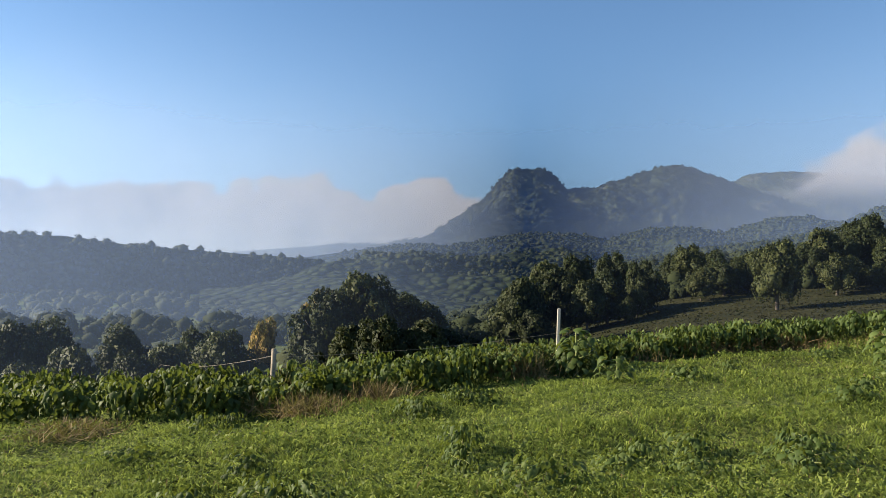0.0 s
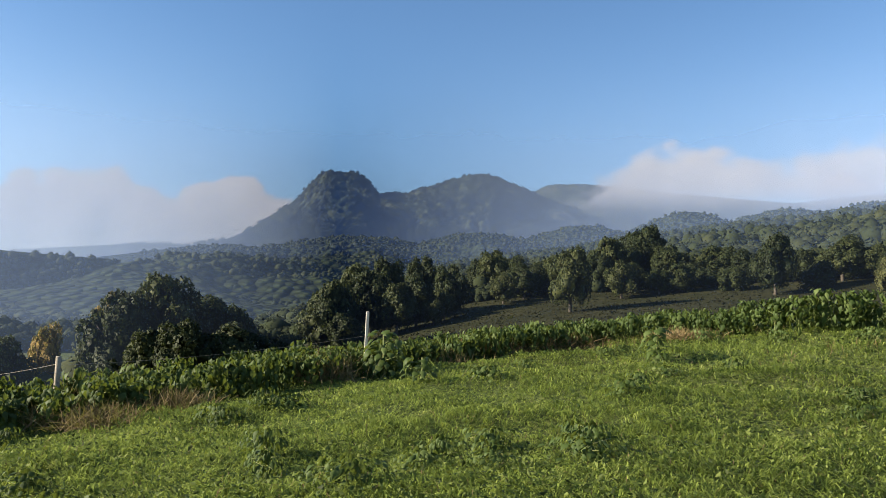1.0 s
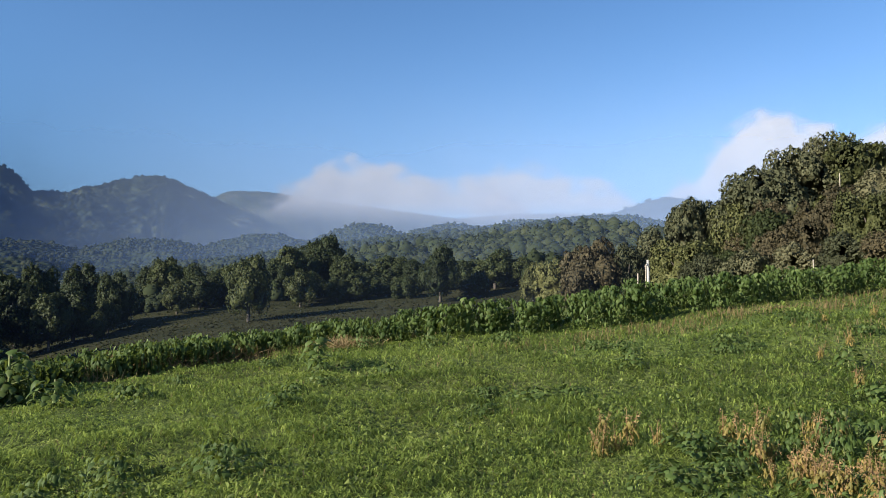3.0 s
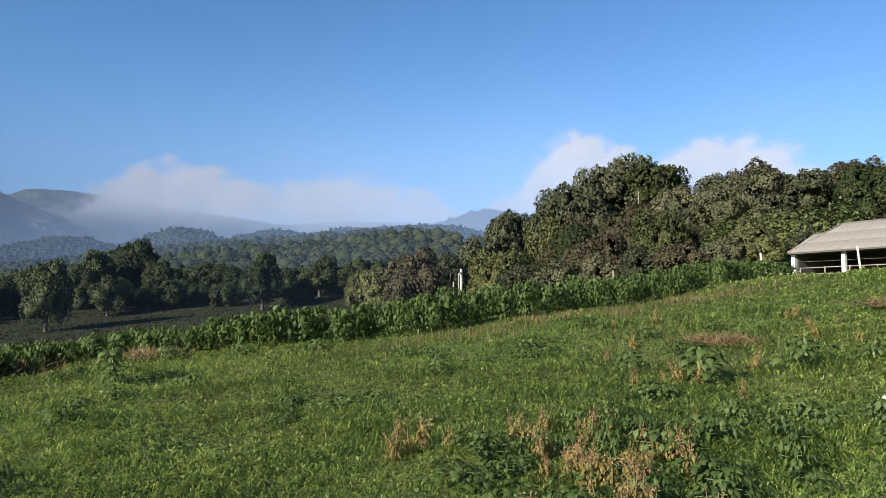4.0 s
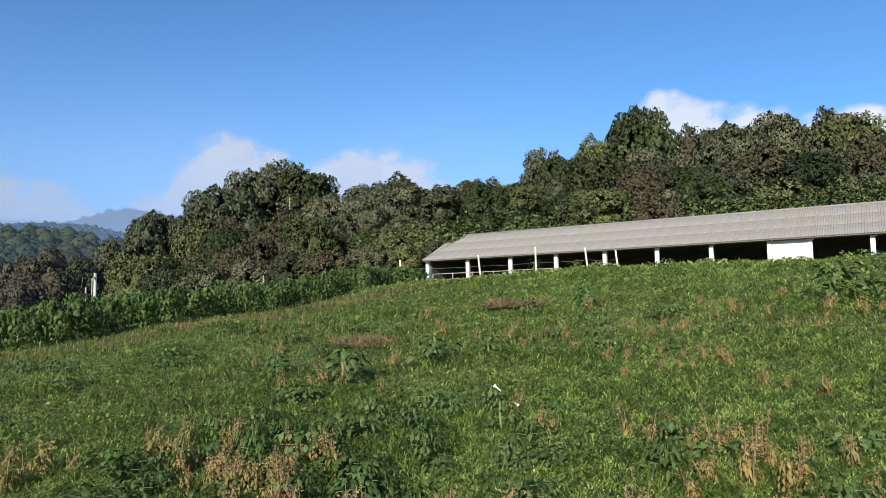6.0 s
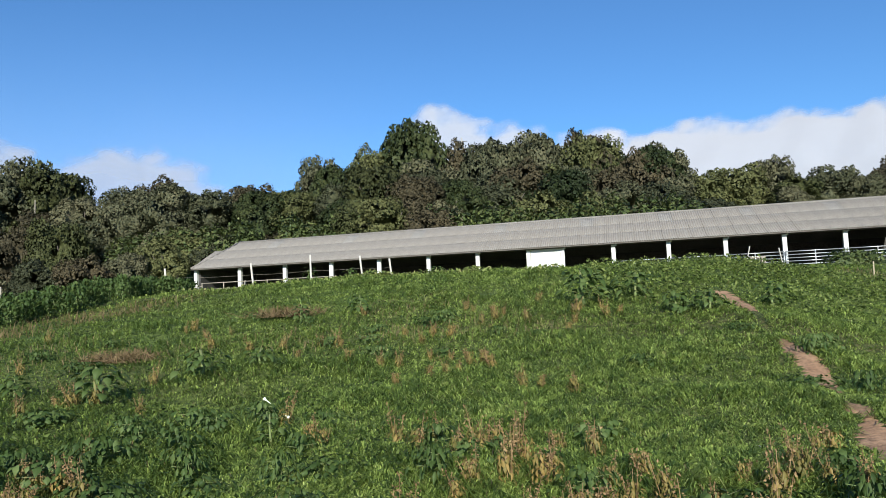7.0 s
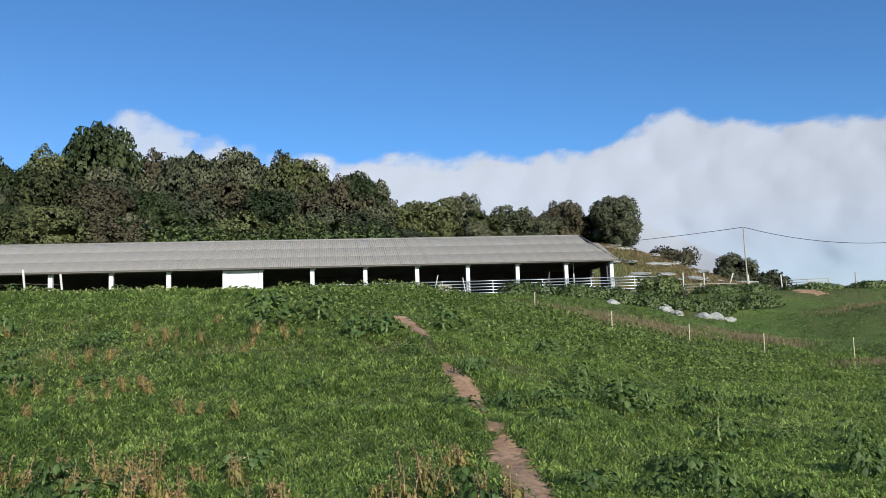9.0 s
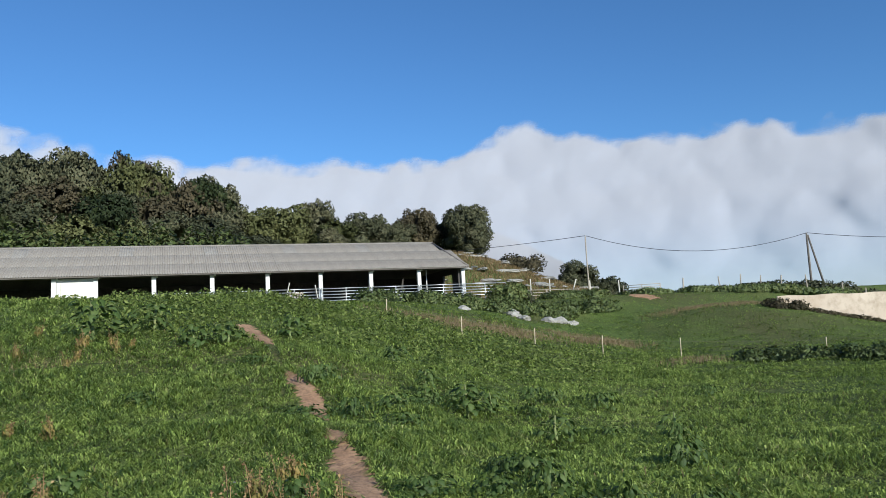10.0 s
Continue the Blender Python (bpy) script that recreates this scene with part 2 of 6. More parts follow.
M_WOOD = surface("weathered wood", (0.26, 0.22, 0.17), (0.40, 0.35, 0.28), (0.16, 0.13, 0.10), 5, 40, 0.9, 0.4, 0.004)
M_DARKWOOD = surface("dark timber", (0.10, 0.085, 0.07), (0.16, 0.14, 0.12), (0.06, 0.05, 0.045), 4, 30, 0.9, 0.4, 0.004)
M_PALEWOOD = surface("pale bleached wood", (0.42, 0.385, 0.33), (0.55, 0.515, 0.45), (0.38, 0.34, 0.29), 4, 35, 0.85, 0.3, 0.004)
M_STAKE = surface("tan stake wood", (0.34, 0.28, 0.18), (0.48, 0.41, 0.28), (0.22, 0.17, 0.11), 4, 35, 0.85, 0.3, 0.004)
M_OUTCROP = surface("grey weathered rock", (0.24, 0.225, 0.20), (0.38, 0.36, 0.32), (0.14, 0.13, 0.11), 1.1, 8, 0.95, 0.6, 0.04)
M_DIRT = surface("bare reddish earth", (0.25, 0.14, 0.078), (0.38, 0.23, 0.135), (0.17, 0.10, 0.06), 1.6, 14, 1.0, 0.7, 0.03)
M_ROCK = surface("pale limestone", (0.24, 0.225, 0.20), (0.36, 0.34, 0.305), (0.17, 0.16, 0.14), 1.3, 10, 0.95, 0.6, 0.03)
M_CABLE = surface("black cable", (0.02, 0.02, 0.02), (0.03, 0.03, 0.03), (0.015, 0.015, 0.015), 2, 20, 0.6, 0.05, 0.001)
M_BLOSSOM = surface("white petals", (0.80, 0.80, 0.70), (0.86, 0.86, 0.80), (0.66, 0.70, 0.45), 8, 30, 0.6, 0.05, 0.002)


def ground_material():
    m, n, l, b = material("meadow ground", 1.0, 0.0, 0.1)
    big, mid, small = noise_of(n, l, 0.09, 4), noise_of(n, l, 0.7, 5), noise_of(n, l, 9.0, 6)
    r1 = ramp(n, [(0.30, (0.075, 0.110, 0.026)), (0.55, (0.120, 0.165, 0.040)), (0.75, (0.165, 0.190, 0.056))])
    l.new(mid.outputs["Fac"], r1.inputs[0])
    r2 = ramp(n, [(0.42, (0, 0, 0)), (0.66, (1, 1, 1))])
    l.new(big.outputs["Fac"], r2.inputs[0])
    c = mixed(n, l, r2.outputs[0], r1.outputs[0], (0.110, 0.105, 0.042))
    r3 = ramp(n, [(0.44, (0, 0, 0)), (0.60, (1, 1, 1))])
    l.new(small.outputs["Fac"], r3.inputs[0])
    c = mixed(n, l, r3.outputs[0], c, (0.048, 0.066, 0.020))
    l.new(c, b.inputs["Base Color"])
    bumped(n, l, b, small.outputs["Fac"], 0.9, 0.12)
    return m


def forest_material(name, dark, light, bare, scale):
    """Wooded slopes far off: crowns as cells with painted shade between them, with patches of lighter wood and bare
    rock.
    """
    m, n, l, b = material(name, 1.0, 0.0, 0.05)
    tc = n.new("ShaderNodeTexCoord")
    v = n.new("ShaderNodeTexVoronoi")
    v.inputs["Scale"].default_value = scale
    l.new(tc.outputs["Object"], v.inputs["Vector"])
    nz = noise_of(n, l, scale * 0.12, 6)
    r = ramp(n, [(0.35, dark), (0.62, light), (0.80, bare)])
    l.new(nz.outputs["Fac"], r.inputs[0])
    # crown tops brightened and the gaps darkened in the colour, as light and shade
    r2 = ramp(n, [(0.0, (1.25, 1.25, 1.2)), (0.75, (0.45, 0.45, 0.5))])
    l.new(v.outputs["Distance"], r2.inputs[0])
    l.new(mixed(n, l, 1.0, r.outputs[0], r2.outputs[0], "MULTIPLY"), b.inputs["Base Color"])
    inv = n.new("ShaderNodeMath"); inv.operation = "SUBTRACT"; inv.inputs[0].default_value = 1.0
    l.new(v.outputs["Distance"], inv.inputs[1])
    bumped(n, l, b, inv.outputs[0], 1.0, 0.6 / scale)
    return m


M_GROUND = ground_material()
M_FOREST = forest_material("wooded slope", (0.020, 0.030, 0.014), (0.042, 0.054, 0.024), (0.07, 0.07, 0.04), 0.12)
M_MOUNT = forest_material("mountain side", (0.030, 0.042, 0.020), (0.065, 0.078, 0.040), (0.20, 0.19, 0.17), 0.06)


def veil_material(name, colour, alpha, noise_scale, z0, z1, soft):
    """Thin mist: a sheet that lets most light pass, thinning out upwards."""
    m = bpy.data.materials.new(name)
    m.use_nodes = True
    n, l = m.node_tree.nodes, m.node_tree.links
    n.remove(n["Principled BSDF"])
    # normals fixed sunwards, so the sheet's tilt does not matter; rear share cut to even brightness
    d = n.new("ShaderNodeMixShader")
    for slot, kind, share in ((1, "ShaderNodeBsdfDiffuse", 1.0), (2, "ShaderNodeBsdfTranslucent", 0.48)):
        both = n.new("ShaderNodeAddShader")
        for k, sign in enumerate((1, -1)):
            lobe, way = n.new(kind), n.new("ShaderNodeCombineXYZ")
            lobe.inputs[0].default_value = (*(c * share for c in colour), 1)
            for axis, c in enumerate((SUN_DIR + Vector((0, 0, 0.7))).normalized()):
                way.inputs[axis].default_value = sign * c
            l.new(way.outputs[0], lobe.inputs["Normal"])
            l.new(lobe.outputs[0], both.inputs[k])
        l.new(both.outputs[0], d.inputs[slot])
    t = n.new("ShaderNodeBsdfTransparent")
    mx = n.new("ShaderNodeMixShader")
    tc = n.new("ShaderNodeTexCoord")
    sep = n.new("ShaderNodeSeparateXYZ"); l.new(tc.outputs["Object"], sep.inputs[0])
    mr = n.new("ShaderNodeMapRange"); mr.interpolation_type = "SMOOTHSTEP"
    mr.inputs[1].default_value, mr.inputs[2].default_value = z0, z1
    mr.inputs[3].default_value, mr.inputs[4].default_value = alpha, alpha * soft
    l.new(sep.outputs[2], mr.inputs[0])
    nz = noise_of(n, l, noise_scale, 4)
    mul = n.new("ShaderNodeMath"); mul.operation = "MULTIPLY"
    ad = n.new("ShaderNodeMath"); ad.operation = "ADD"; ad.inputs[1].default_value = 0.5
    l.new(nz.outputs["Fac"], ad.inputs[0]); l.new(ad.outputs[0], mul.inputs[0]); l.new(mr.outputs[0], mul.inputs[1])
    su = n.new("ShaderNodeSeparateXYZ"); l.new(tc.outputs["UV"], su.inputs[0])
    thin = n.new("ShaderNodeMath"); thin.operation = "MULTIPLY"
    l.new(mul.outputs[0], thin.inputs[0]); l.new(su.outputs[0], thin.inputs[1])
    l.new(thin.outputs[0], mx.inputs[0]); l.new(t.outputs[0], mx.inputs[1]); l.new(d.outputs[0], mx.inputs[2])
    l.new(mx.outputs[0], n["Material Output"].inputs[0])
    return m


# ---- the land ----
def polar(az, d):
    a = np.radians(az)
    return np.sin(a) * d, np.cos(a) * d


def grid_faces(rows, cols, closed=False):
    i, j = np.meshgrid(np.arange(rows - 1), np.arange(cols if closed else cols - 1), indexing="ij")
    i, j = i.ravel(), j.ravel()
    k = (j + 1) % cols
    return np.stack([i * cols + j, i * cols + k, (i + 1) * cols + k, (i + 1) * cols + j], 1)


def build_ground():
    radii = np.concatenate([[0.3, 0.8, 1.5], np.geomspace(2.2, 260, 150), np.geomspace(270, 4500, 30)])
    az = np.arange(0, 360, 1.0)
    D, A = np.meshgrid(radii, az, indexing="ij")
    X, Y = polar(A, D)
    Z = ground_z(X, Y)
    v = np.stack([X.ravel(), Y.ravel(), Z.ravel()], 1)
    f = grid_faces(len(radii), len(az), True)[:, ::-1]
    ring = np.arange(0, len(az), 4)
    hub = np.stack([np.full(len(ring), len(v)), (ring + 4) % len(az), (ring + 2) % len(az), ring], 1)
    v = np.concatenate([v, [[0, 0, gz(0, 0)]]])
    ob = new("ground", mesh_from("ground", v, np.concatenate([f, hub]), M_GROUND, True))
    return tagged(ob, "grassy hillside falling to a wooded valley", "ground", kind="structure")


build_ground()


def ridge_height(az, peaks):
    """Height in degrees: the highest of some peaks, each with its own slopes (degrees per degree) and a flat top."""
    e = np.full(np.shape(az), -6.0)
    for a, h, left, right, flat in peaks:
        o = az - a
        s = np.where(o < 0, left, right)
        e = np.maximum(e, h - s * np.sqrt(np.clip(np.abs(o) - 0.7 * flat, 0, None) ** 2 + 0.30) + 0.5 * s)
    return e


def build_range(name, label, dist, a0, a1, peaks, depth, mat, rough, foot, seed, kind="structure", step=0.16, grain=0.004):
    """A range whose crest follows some peaks, with spurs and gullies running down from it."""
    az = np.arange(a0, a1 + 0.01, step)
    s = np.linspace(0, 1.0, 60)
    el = ridge_height(az, peaks) + 0.05 * np.array([noise.fractal(Vector((a * 1.7, seed, 0)), 0.8, 2.1, 4) for a in az])
    D = dist * (1 - depth + depth * s[:, None]) + 0 * az[None]
    crest = 1.6 + dist * np.tan(np.radians(el))[None]
    Z = foot + (crest - foot) * (0.62 * s[:, None] + 0.38 * s[:, None] ** 2.2)
    X, Y = polar(np.broadcast_to(az[None], D.shape), D)
    N = np.zeros_like(Z)
    for i in range(Z.shape[0]):
        for j in range(Z.shape[1]):
            p = Vector((X[i, j] * grain, Y[i, j] * grain, seed))
            N[i, j] = 0.75 - 1.5 * abs(noise.noise(p)) + 0.55 * noise.fractal(p * 2.7, 0.9, 2.1, 4)
    Z = Z + rough * N * (np.sin(np.pi * s ** 0.8) * 0.9 + 0.02)[:, None] * np.clip((crest - foot) / (1.9 * rough + 1), 0.05, 1) ** 1.3
    Z = np.minimum(Z, 1.6 + D * np.tan(np.radians(el - 0.35 * np.sqrt(1 - s)[:, None])))
    back_x, back_y = polar(az, dist * 1.15)
    v = np.concatenate([np.stack([X.ravel(), Y.ravel(), Z.ravel()], 1), np.stack([back_x, back_y, crest[0] * 0 + foot], 1)])
    ob = new(name, mesh_from(name, v, grid_faces(len(s) + 1, len(az))[:, ::-1], mat, True))
    return tagged(ob, label, "mountain", kind=kind)


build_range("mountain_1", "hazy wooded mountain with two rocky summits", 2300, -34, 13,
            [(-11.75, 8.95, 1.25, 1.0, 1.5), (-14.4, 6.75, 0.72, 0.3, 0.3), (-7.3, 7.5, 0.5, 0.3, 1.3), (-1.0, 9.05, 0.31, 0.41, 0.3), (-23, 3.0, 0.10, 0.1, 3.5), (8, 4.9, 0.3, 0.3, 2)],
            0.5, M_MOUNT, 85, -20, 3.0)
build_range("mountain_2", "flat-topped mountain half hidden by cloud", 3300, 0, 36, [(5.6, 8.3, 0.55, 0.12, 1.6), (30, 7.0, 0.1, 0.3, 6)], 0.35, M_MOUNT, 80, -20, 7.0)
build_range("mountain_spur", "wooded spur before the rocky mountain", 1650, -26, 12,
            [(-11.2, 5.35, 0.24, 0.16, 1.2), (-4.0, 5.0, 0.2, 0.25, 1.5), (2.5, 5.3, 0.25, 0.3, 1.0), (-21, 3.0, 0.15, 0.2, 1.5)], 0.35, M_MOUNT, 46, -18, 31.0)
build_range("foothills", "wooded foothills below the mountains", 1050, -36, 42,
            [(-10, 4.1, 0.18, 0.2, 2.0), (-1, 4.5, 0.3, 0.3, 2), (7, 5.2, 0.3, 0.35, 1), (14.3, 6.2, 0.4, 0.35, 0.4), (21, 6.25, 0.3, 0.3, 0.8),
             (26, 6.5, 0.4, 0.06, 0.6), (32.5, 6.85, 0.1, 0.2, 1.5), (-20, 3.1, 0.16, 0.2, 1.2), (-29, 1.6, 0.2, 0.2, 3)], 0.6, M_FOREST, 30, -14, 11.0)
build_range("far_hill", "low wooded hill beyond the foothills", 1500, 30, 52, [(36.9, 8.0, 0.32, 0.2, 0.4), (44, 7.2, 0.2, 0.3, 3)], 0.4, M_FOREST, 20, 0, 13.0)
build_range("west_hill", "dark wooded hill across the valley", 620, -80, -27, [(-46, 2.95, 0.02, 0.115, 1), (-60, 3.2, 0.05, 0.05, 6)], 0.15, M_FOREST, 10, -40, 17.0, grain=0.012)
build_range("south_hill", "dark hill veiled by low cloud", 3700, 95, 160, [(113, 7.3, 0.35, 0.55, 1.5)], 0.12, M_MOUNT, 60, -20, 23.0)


# ---- mist and clouds ----
def give_uv(me, val):
    idx = np.zeros(len(me.loops), dtype=np.int32)
    me.loops.foreach_get("vertex_index", idx)
    me.uv_layers.new(name="UVMap").data.foreach_set("uv", val[idx].astype(np.float32).ravel())


def build_veil(name, label, dist, a0, a1, z0, z1, mat):
    az = np.arange(a0, a1 + 0.1, 1.0)
    zz = np.linspace(z0, z1, 14)
    D = np.full(len(az), float(dist))
    x, y = polar(az, D)
    v = np.stack([np.tile(x, len(zz)), np.tile(y, len(zz)), np.repeat(zz, len(az))], 1)
    me = mesh_from(name, v, grid_faces(len(zz), len(az)), mat, True)
    ends = np.clip(np.minimum(az - a0, a1 - az) / 25, 0, 1)
    rise = np.repeat(1 - sstep(0.45, 1.0, np.linspace(0, 1, len(zz))), len(az))
    give_uv(me, np.stack([np.tile(ends * ends * (3 - 2 * ends), len(zz)) * rise, np.zeros(len(v))], 1))
    return tagged(new(name, me), label, "mist", kind="structure")


# distance haze stood in for by tinted sheets, skylight's blue put into their colour
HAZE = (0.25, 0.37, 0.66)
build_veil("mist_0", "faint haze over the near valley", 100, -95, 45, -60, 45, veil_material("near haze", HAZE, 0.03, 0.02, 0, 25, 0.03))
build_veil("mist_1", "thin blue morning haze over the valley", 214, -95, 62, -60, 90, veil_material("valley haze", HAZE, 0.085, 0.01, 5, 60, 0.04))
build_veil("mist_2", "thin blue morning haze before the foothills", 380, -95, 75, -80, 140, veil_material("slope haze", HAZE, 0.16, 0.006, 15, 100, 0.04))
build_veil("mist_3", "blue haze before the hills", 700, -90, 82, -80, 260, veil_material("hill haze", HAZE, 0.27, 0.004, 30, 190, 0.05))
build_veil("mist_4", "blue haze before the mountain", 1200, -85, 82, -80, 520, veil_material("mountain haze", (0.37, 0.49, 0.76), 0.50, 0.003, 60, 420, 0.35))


def cloud_material(white, rear, billow=1.0):
    m = bpy.data.materials.new("cloud")
    m.use_nodes = True
    n, l = m.node_tree.nodes, m.node_tree.links
    n.remove(n["Principled BSDF"])
    geo = n.new("ShaderNodeNewGeometry")
    d = n.new("ShaderNodeBsdfDiffuse"); tl = n.new("ShaderNodeBsdfTranslucent")
    # light spreads inside a cloud, so its lit side counts for more than each billow's tilt
    for shader, sign in ((d, 1), (tl, -1)):
        shader.inputs[0].default_value = (white * 1.0, white * 0.97, white * 1.04, 1)
        way = n.new("ShaderNodeVectorMath"); way.operation = "ADD"
        way.inputs[1].default_value = SUN_DIR * sign * 0.5
        l.new(geo.outputs["Normal"], way.inputs[0])
        norm = n.new("ShaderNodeVectorMath"); norm.operation = "NORMALIZE"
        l.new(way.outputs[0], norm.inputs[0]); l.new(norm.outputs[0], shader.inputs["Normal"])
    body = n.new("ShaderNodeMixShader"); body.inputs[0].default_value = rear
    l.new(d.outputs[0], body.inputs[1]); l.new(tl.outputs[0], body.inputs[2])
    t = n.new("ShaderNodeBsdfTransparent")
    uv = n.new("ShaderNodeTexCoord")
    sep = n.new("ShaderNodeSeparateXYZ"); l.new(uv.outputs["UV"], sep.inputs[0])
    puff = n.new("ShaderNodeTexVoronoi"); puff.feature = "SMOOTH_F1"
    puff.inputs["Scale"].default_value, puff.inputs["Smoothness"].default_value = 0.0075, 0.6
    puff.inputs["Detail"].default_value, puff.inputs["Roughness"].default_value = 2.0, 0.5
    l.new(uv.outputs["Object"], puff.inputs["Vector"])
    nz = noise_of(n, l, 0.012, 6, "Object", 0.55)
    fine = n.new("ShaderNodeMath"); fine.operation = "MULTIPLY_ADD"; fine.inputs[1].default_value = 0.55 * billow; fine.inputs[2].default_value = 0.30 - 0.28 * billow
    l.new(nz.outputs["Fac"], fine.inputs[0])
    big = n.new("ShaderNodeMath"); big.operation = "MULTIPLY_ADD"; big.inputs[1].default_value = -0.45 * billow
    l.new(puff.outputs["Distance"], big.inputs[0]); l.new(fine.outputs[0], big.inputs[2])
    s = n.new("ShaderNodeMath"); s.operation = "ADD"
    l.new(sep.outputs[1], s.inputs[0]); l.new(big.outputs[0], s.inputs[1])
    mr = n.new("ShaderNodeMapRange"); mr.interpolation_type = "SMOOTHSTEP"
    mr.inputs[1].default_value, mr.inputs[2].default_value = -0.05, 0.9
    l.new(s.outputs[0], mr.inputs[0])
    k = n.new("ShaderNodeMath"); k.operation = "MULTIPLY"
    l.new(mr.outputs[0], k.inputs[0]); l.new(sep.outputs[0], k.inputs[1])
    mx = n.new("ShaderNodeMixShader")
    l.new(k.outputs[0], mx.inputs[0]); l.new(t.outputs[0], mx.inputs[1]); l.new(body.outputs[0], mx.inputs[2])
    l.new(mx.outputs[0], n["Material Output"].inputs[0])
    return m


M_CLOUD, M_CLOUD_LEFT, M_CLOUD_SOFT = cloud_material(0.50, 0.45, 0.8), cloud_material(0.50, 0.4, 0.6), cloud_material(0.47, 0.5, 0.9)


def build_cloud(name, label, dist, a0, a1, tops, base, seed, fade=3.0, density=0.97, lean=0.6, mat=None, crisp=0.45, billow=1.0, relief=1.0, foot=0.62):
    """A bank of cloud: a sheet bulging into round billows heaped up to some tops; UV holds the density and the depth inside a billow."""
    q = np.random.default_rng(int(seed * 10))
    az = np.arange(a0, a1 + 0.01, 0.25)
    crown = ridge_height(az, tops)
    top = crown.max() + 1.0
    el = np.linspace(base, top, int((top - base) / 0.27))
    E, A = np.meshgrid(el, az, indexing="ij")
    n = int((a1 - a0) * 2.2)
    ca = q.uniform(a0, a1, n)
    cr = q.uniform(0.7, 2.3, n) * billow
    ct = np.interp(ca, az, crown)
    depth = np.where(np.arange(n) % 3 == 0, 0.1, q.random(n))
    ce = ct - cr - depth * np.clip(ct - base - cr, 0, 7)
    inside = (np.interp(az, az, crown)[None] - 0.9 - E) * 1.0
    bulge = np.zeros(E.shape)
    for a, e, r in zip(ca, ce, cr):
        d2 = ((A - a) * 0.85) ** 2 + (E - e) ** 2
        inside = np.maximum(inside, (r * r - d2) / (2 * r))
        bulge = np.maximum(bulge, np.sqrt(np.clip(r * r - d2, 0, None)))
    for _ in range(3):
        for axis in (0, 1):
            bulge = (np.roll(bulge, 1, axis) + bulge + np.roll(bulge, -1, axis)) / 3
    rough = np.zeros(E.shape)
    for i in range(E.shape[0]):
        for j in range(E.shape[1]):
            rough[i, j] = noise.fractal(Vector((A[i, j] * 0.35, E[i, j] * 0.6, seed)), 1.0, 2.1, 4)
    inside = inside + 0.8 * rough
    R = dist - relief * (0.38 * bulge + 0.22 * rough) * dist * math.radians(1.0)
    R = R * (1 + lean * np.tan(np.radians(E - base)))
    X, Y = polar(A, R)
    Z = 1.6 + R * np.tan(np.radians(E))
    me = mesh_from(name, np.stack([X.ravel(), Y.ravel(), Z.ravel()], 1), grid_faces(len(el), len(az)), mat or M_CLOUD, True)
    ends = np.clip(np.minimum(az - a0, a1 - az) / fade, 0, 1)
    below = inside * crisp * 2.0 - (1 - ends)[None] * 1.2
    rise = sstep(0.0, 0.6 if foot else 0.35, (E - base) / (top - base))
    give_uv(me, np.stack([(density * (foot + (1 - foot) * rise)).ravel(), below.ravel()], 1))
    return tagged(new(name, me), label, "cloud", kind="structure")


build_cloud("cloud_1", "low white cloud bank behind the valley", 3000, -62, -8, [(-45, 7.6, 0.1, 0.1, 6), (-38, 8.3, 0.35, 0.3, 0.8), (-29, 8.8, 0.4, 0.25, 1.5), (-20, 8.4, 0.3, 0.3, 2), (-56, 7.4, 0.1, 0.1, 5)], -1, 1.0, lean=2.6, mat=M_CLOUD_LEFT, crisp=0.9, relief=0.35)
build_cloud("cloud_2", "white cloud resting on the foothills", 2500, 3, 30, [(14.0, 11.6, 0.5, 0.5, 2.2), (22, 10.4, 0.5, 0.5, 2.5), (9.5, 9.4, 0.8, 0.5, 1.0)], 5.6, 4.0, 8.0, 0.92, mat=M_CLOUD_SOFT, crisp=0.45, billow=1.2, relief=0.7, foot=0.0)
build_cloud("cloud_3", "white cloud over the low hills", 2500, 21, 38, [(26, 11.6, 1.0, 0.6, 1.2), (30, 10.0, 0.5, 0.4, 2)], 5.6, 6.0, 3.5, 0.85, mat=M_CLOUD_SOFT, crisp=0.45, billow=1.2, relief=0.7, foot=0.0)
build_cloud("cloud_4", "white cloud rising behind the wooded mound", 2600, 35, 62, [(43.5, 14.8, 1.4, 0.8, 1.2), (39.5, 10.5, 0.5, 0.5, 2), (54, 13.9, 0.45, 0.5, 2.5)], 4.0, 9.0, 2.5, 0.9, mat=M_CLOUD_SOFT, crisp=0.4)
build_cloud("cloud_5", "small white clouds behind the oaks", 2600, 70, 92, [(77, 16.9, 1.2, 0.8, 0.8), (81.5, 15.6, 0.6, 0.6, 1.5), (88, 14.7, 0.5, 0.5, 2)], 5.0, 12.0, 2.5, 0.85, crisp=0.4)
build_cloud("cloud_6", "large white cloud bank over the hill", 2600, 82, 175, [(89, 13.85, 0.4, 0.4, 1.5), (95, 14.45, 0.5, 0.35, 1.2), (103, 14.45, 0.35, 0.3, 1), (108, 13.85, 0.2, 0.2, 2), (116.8, 16.45, 0.6, 0.55, 0.6), (123, 14.85, 0.3, 0.2, 2), (131, 14.65, 0.35, 0.3, 2.2), (139, 13.65, 0.3, 0.2, 3), (152, 14.05, 0.2, 0.2, 6)], -2, 15.0, 3.0, 0.965, crisp=0.5)


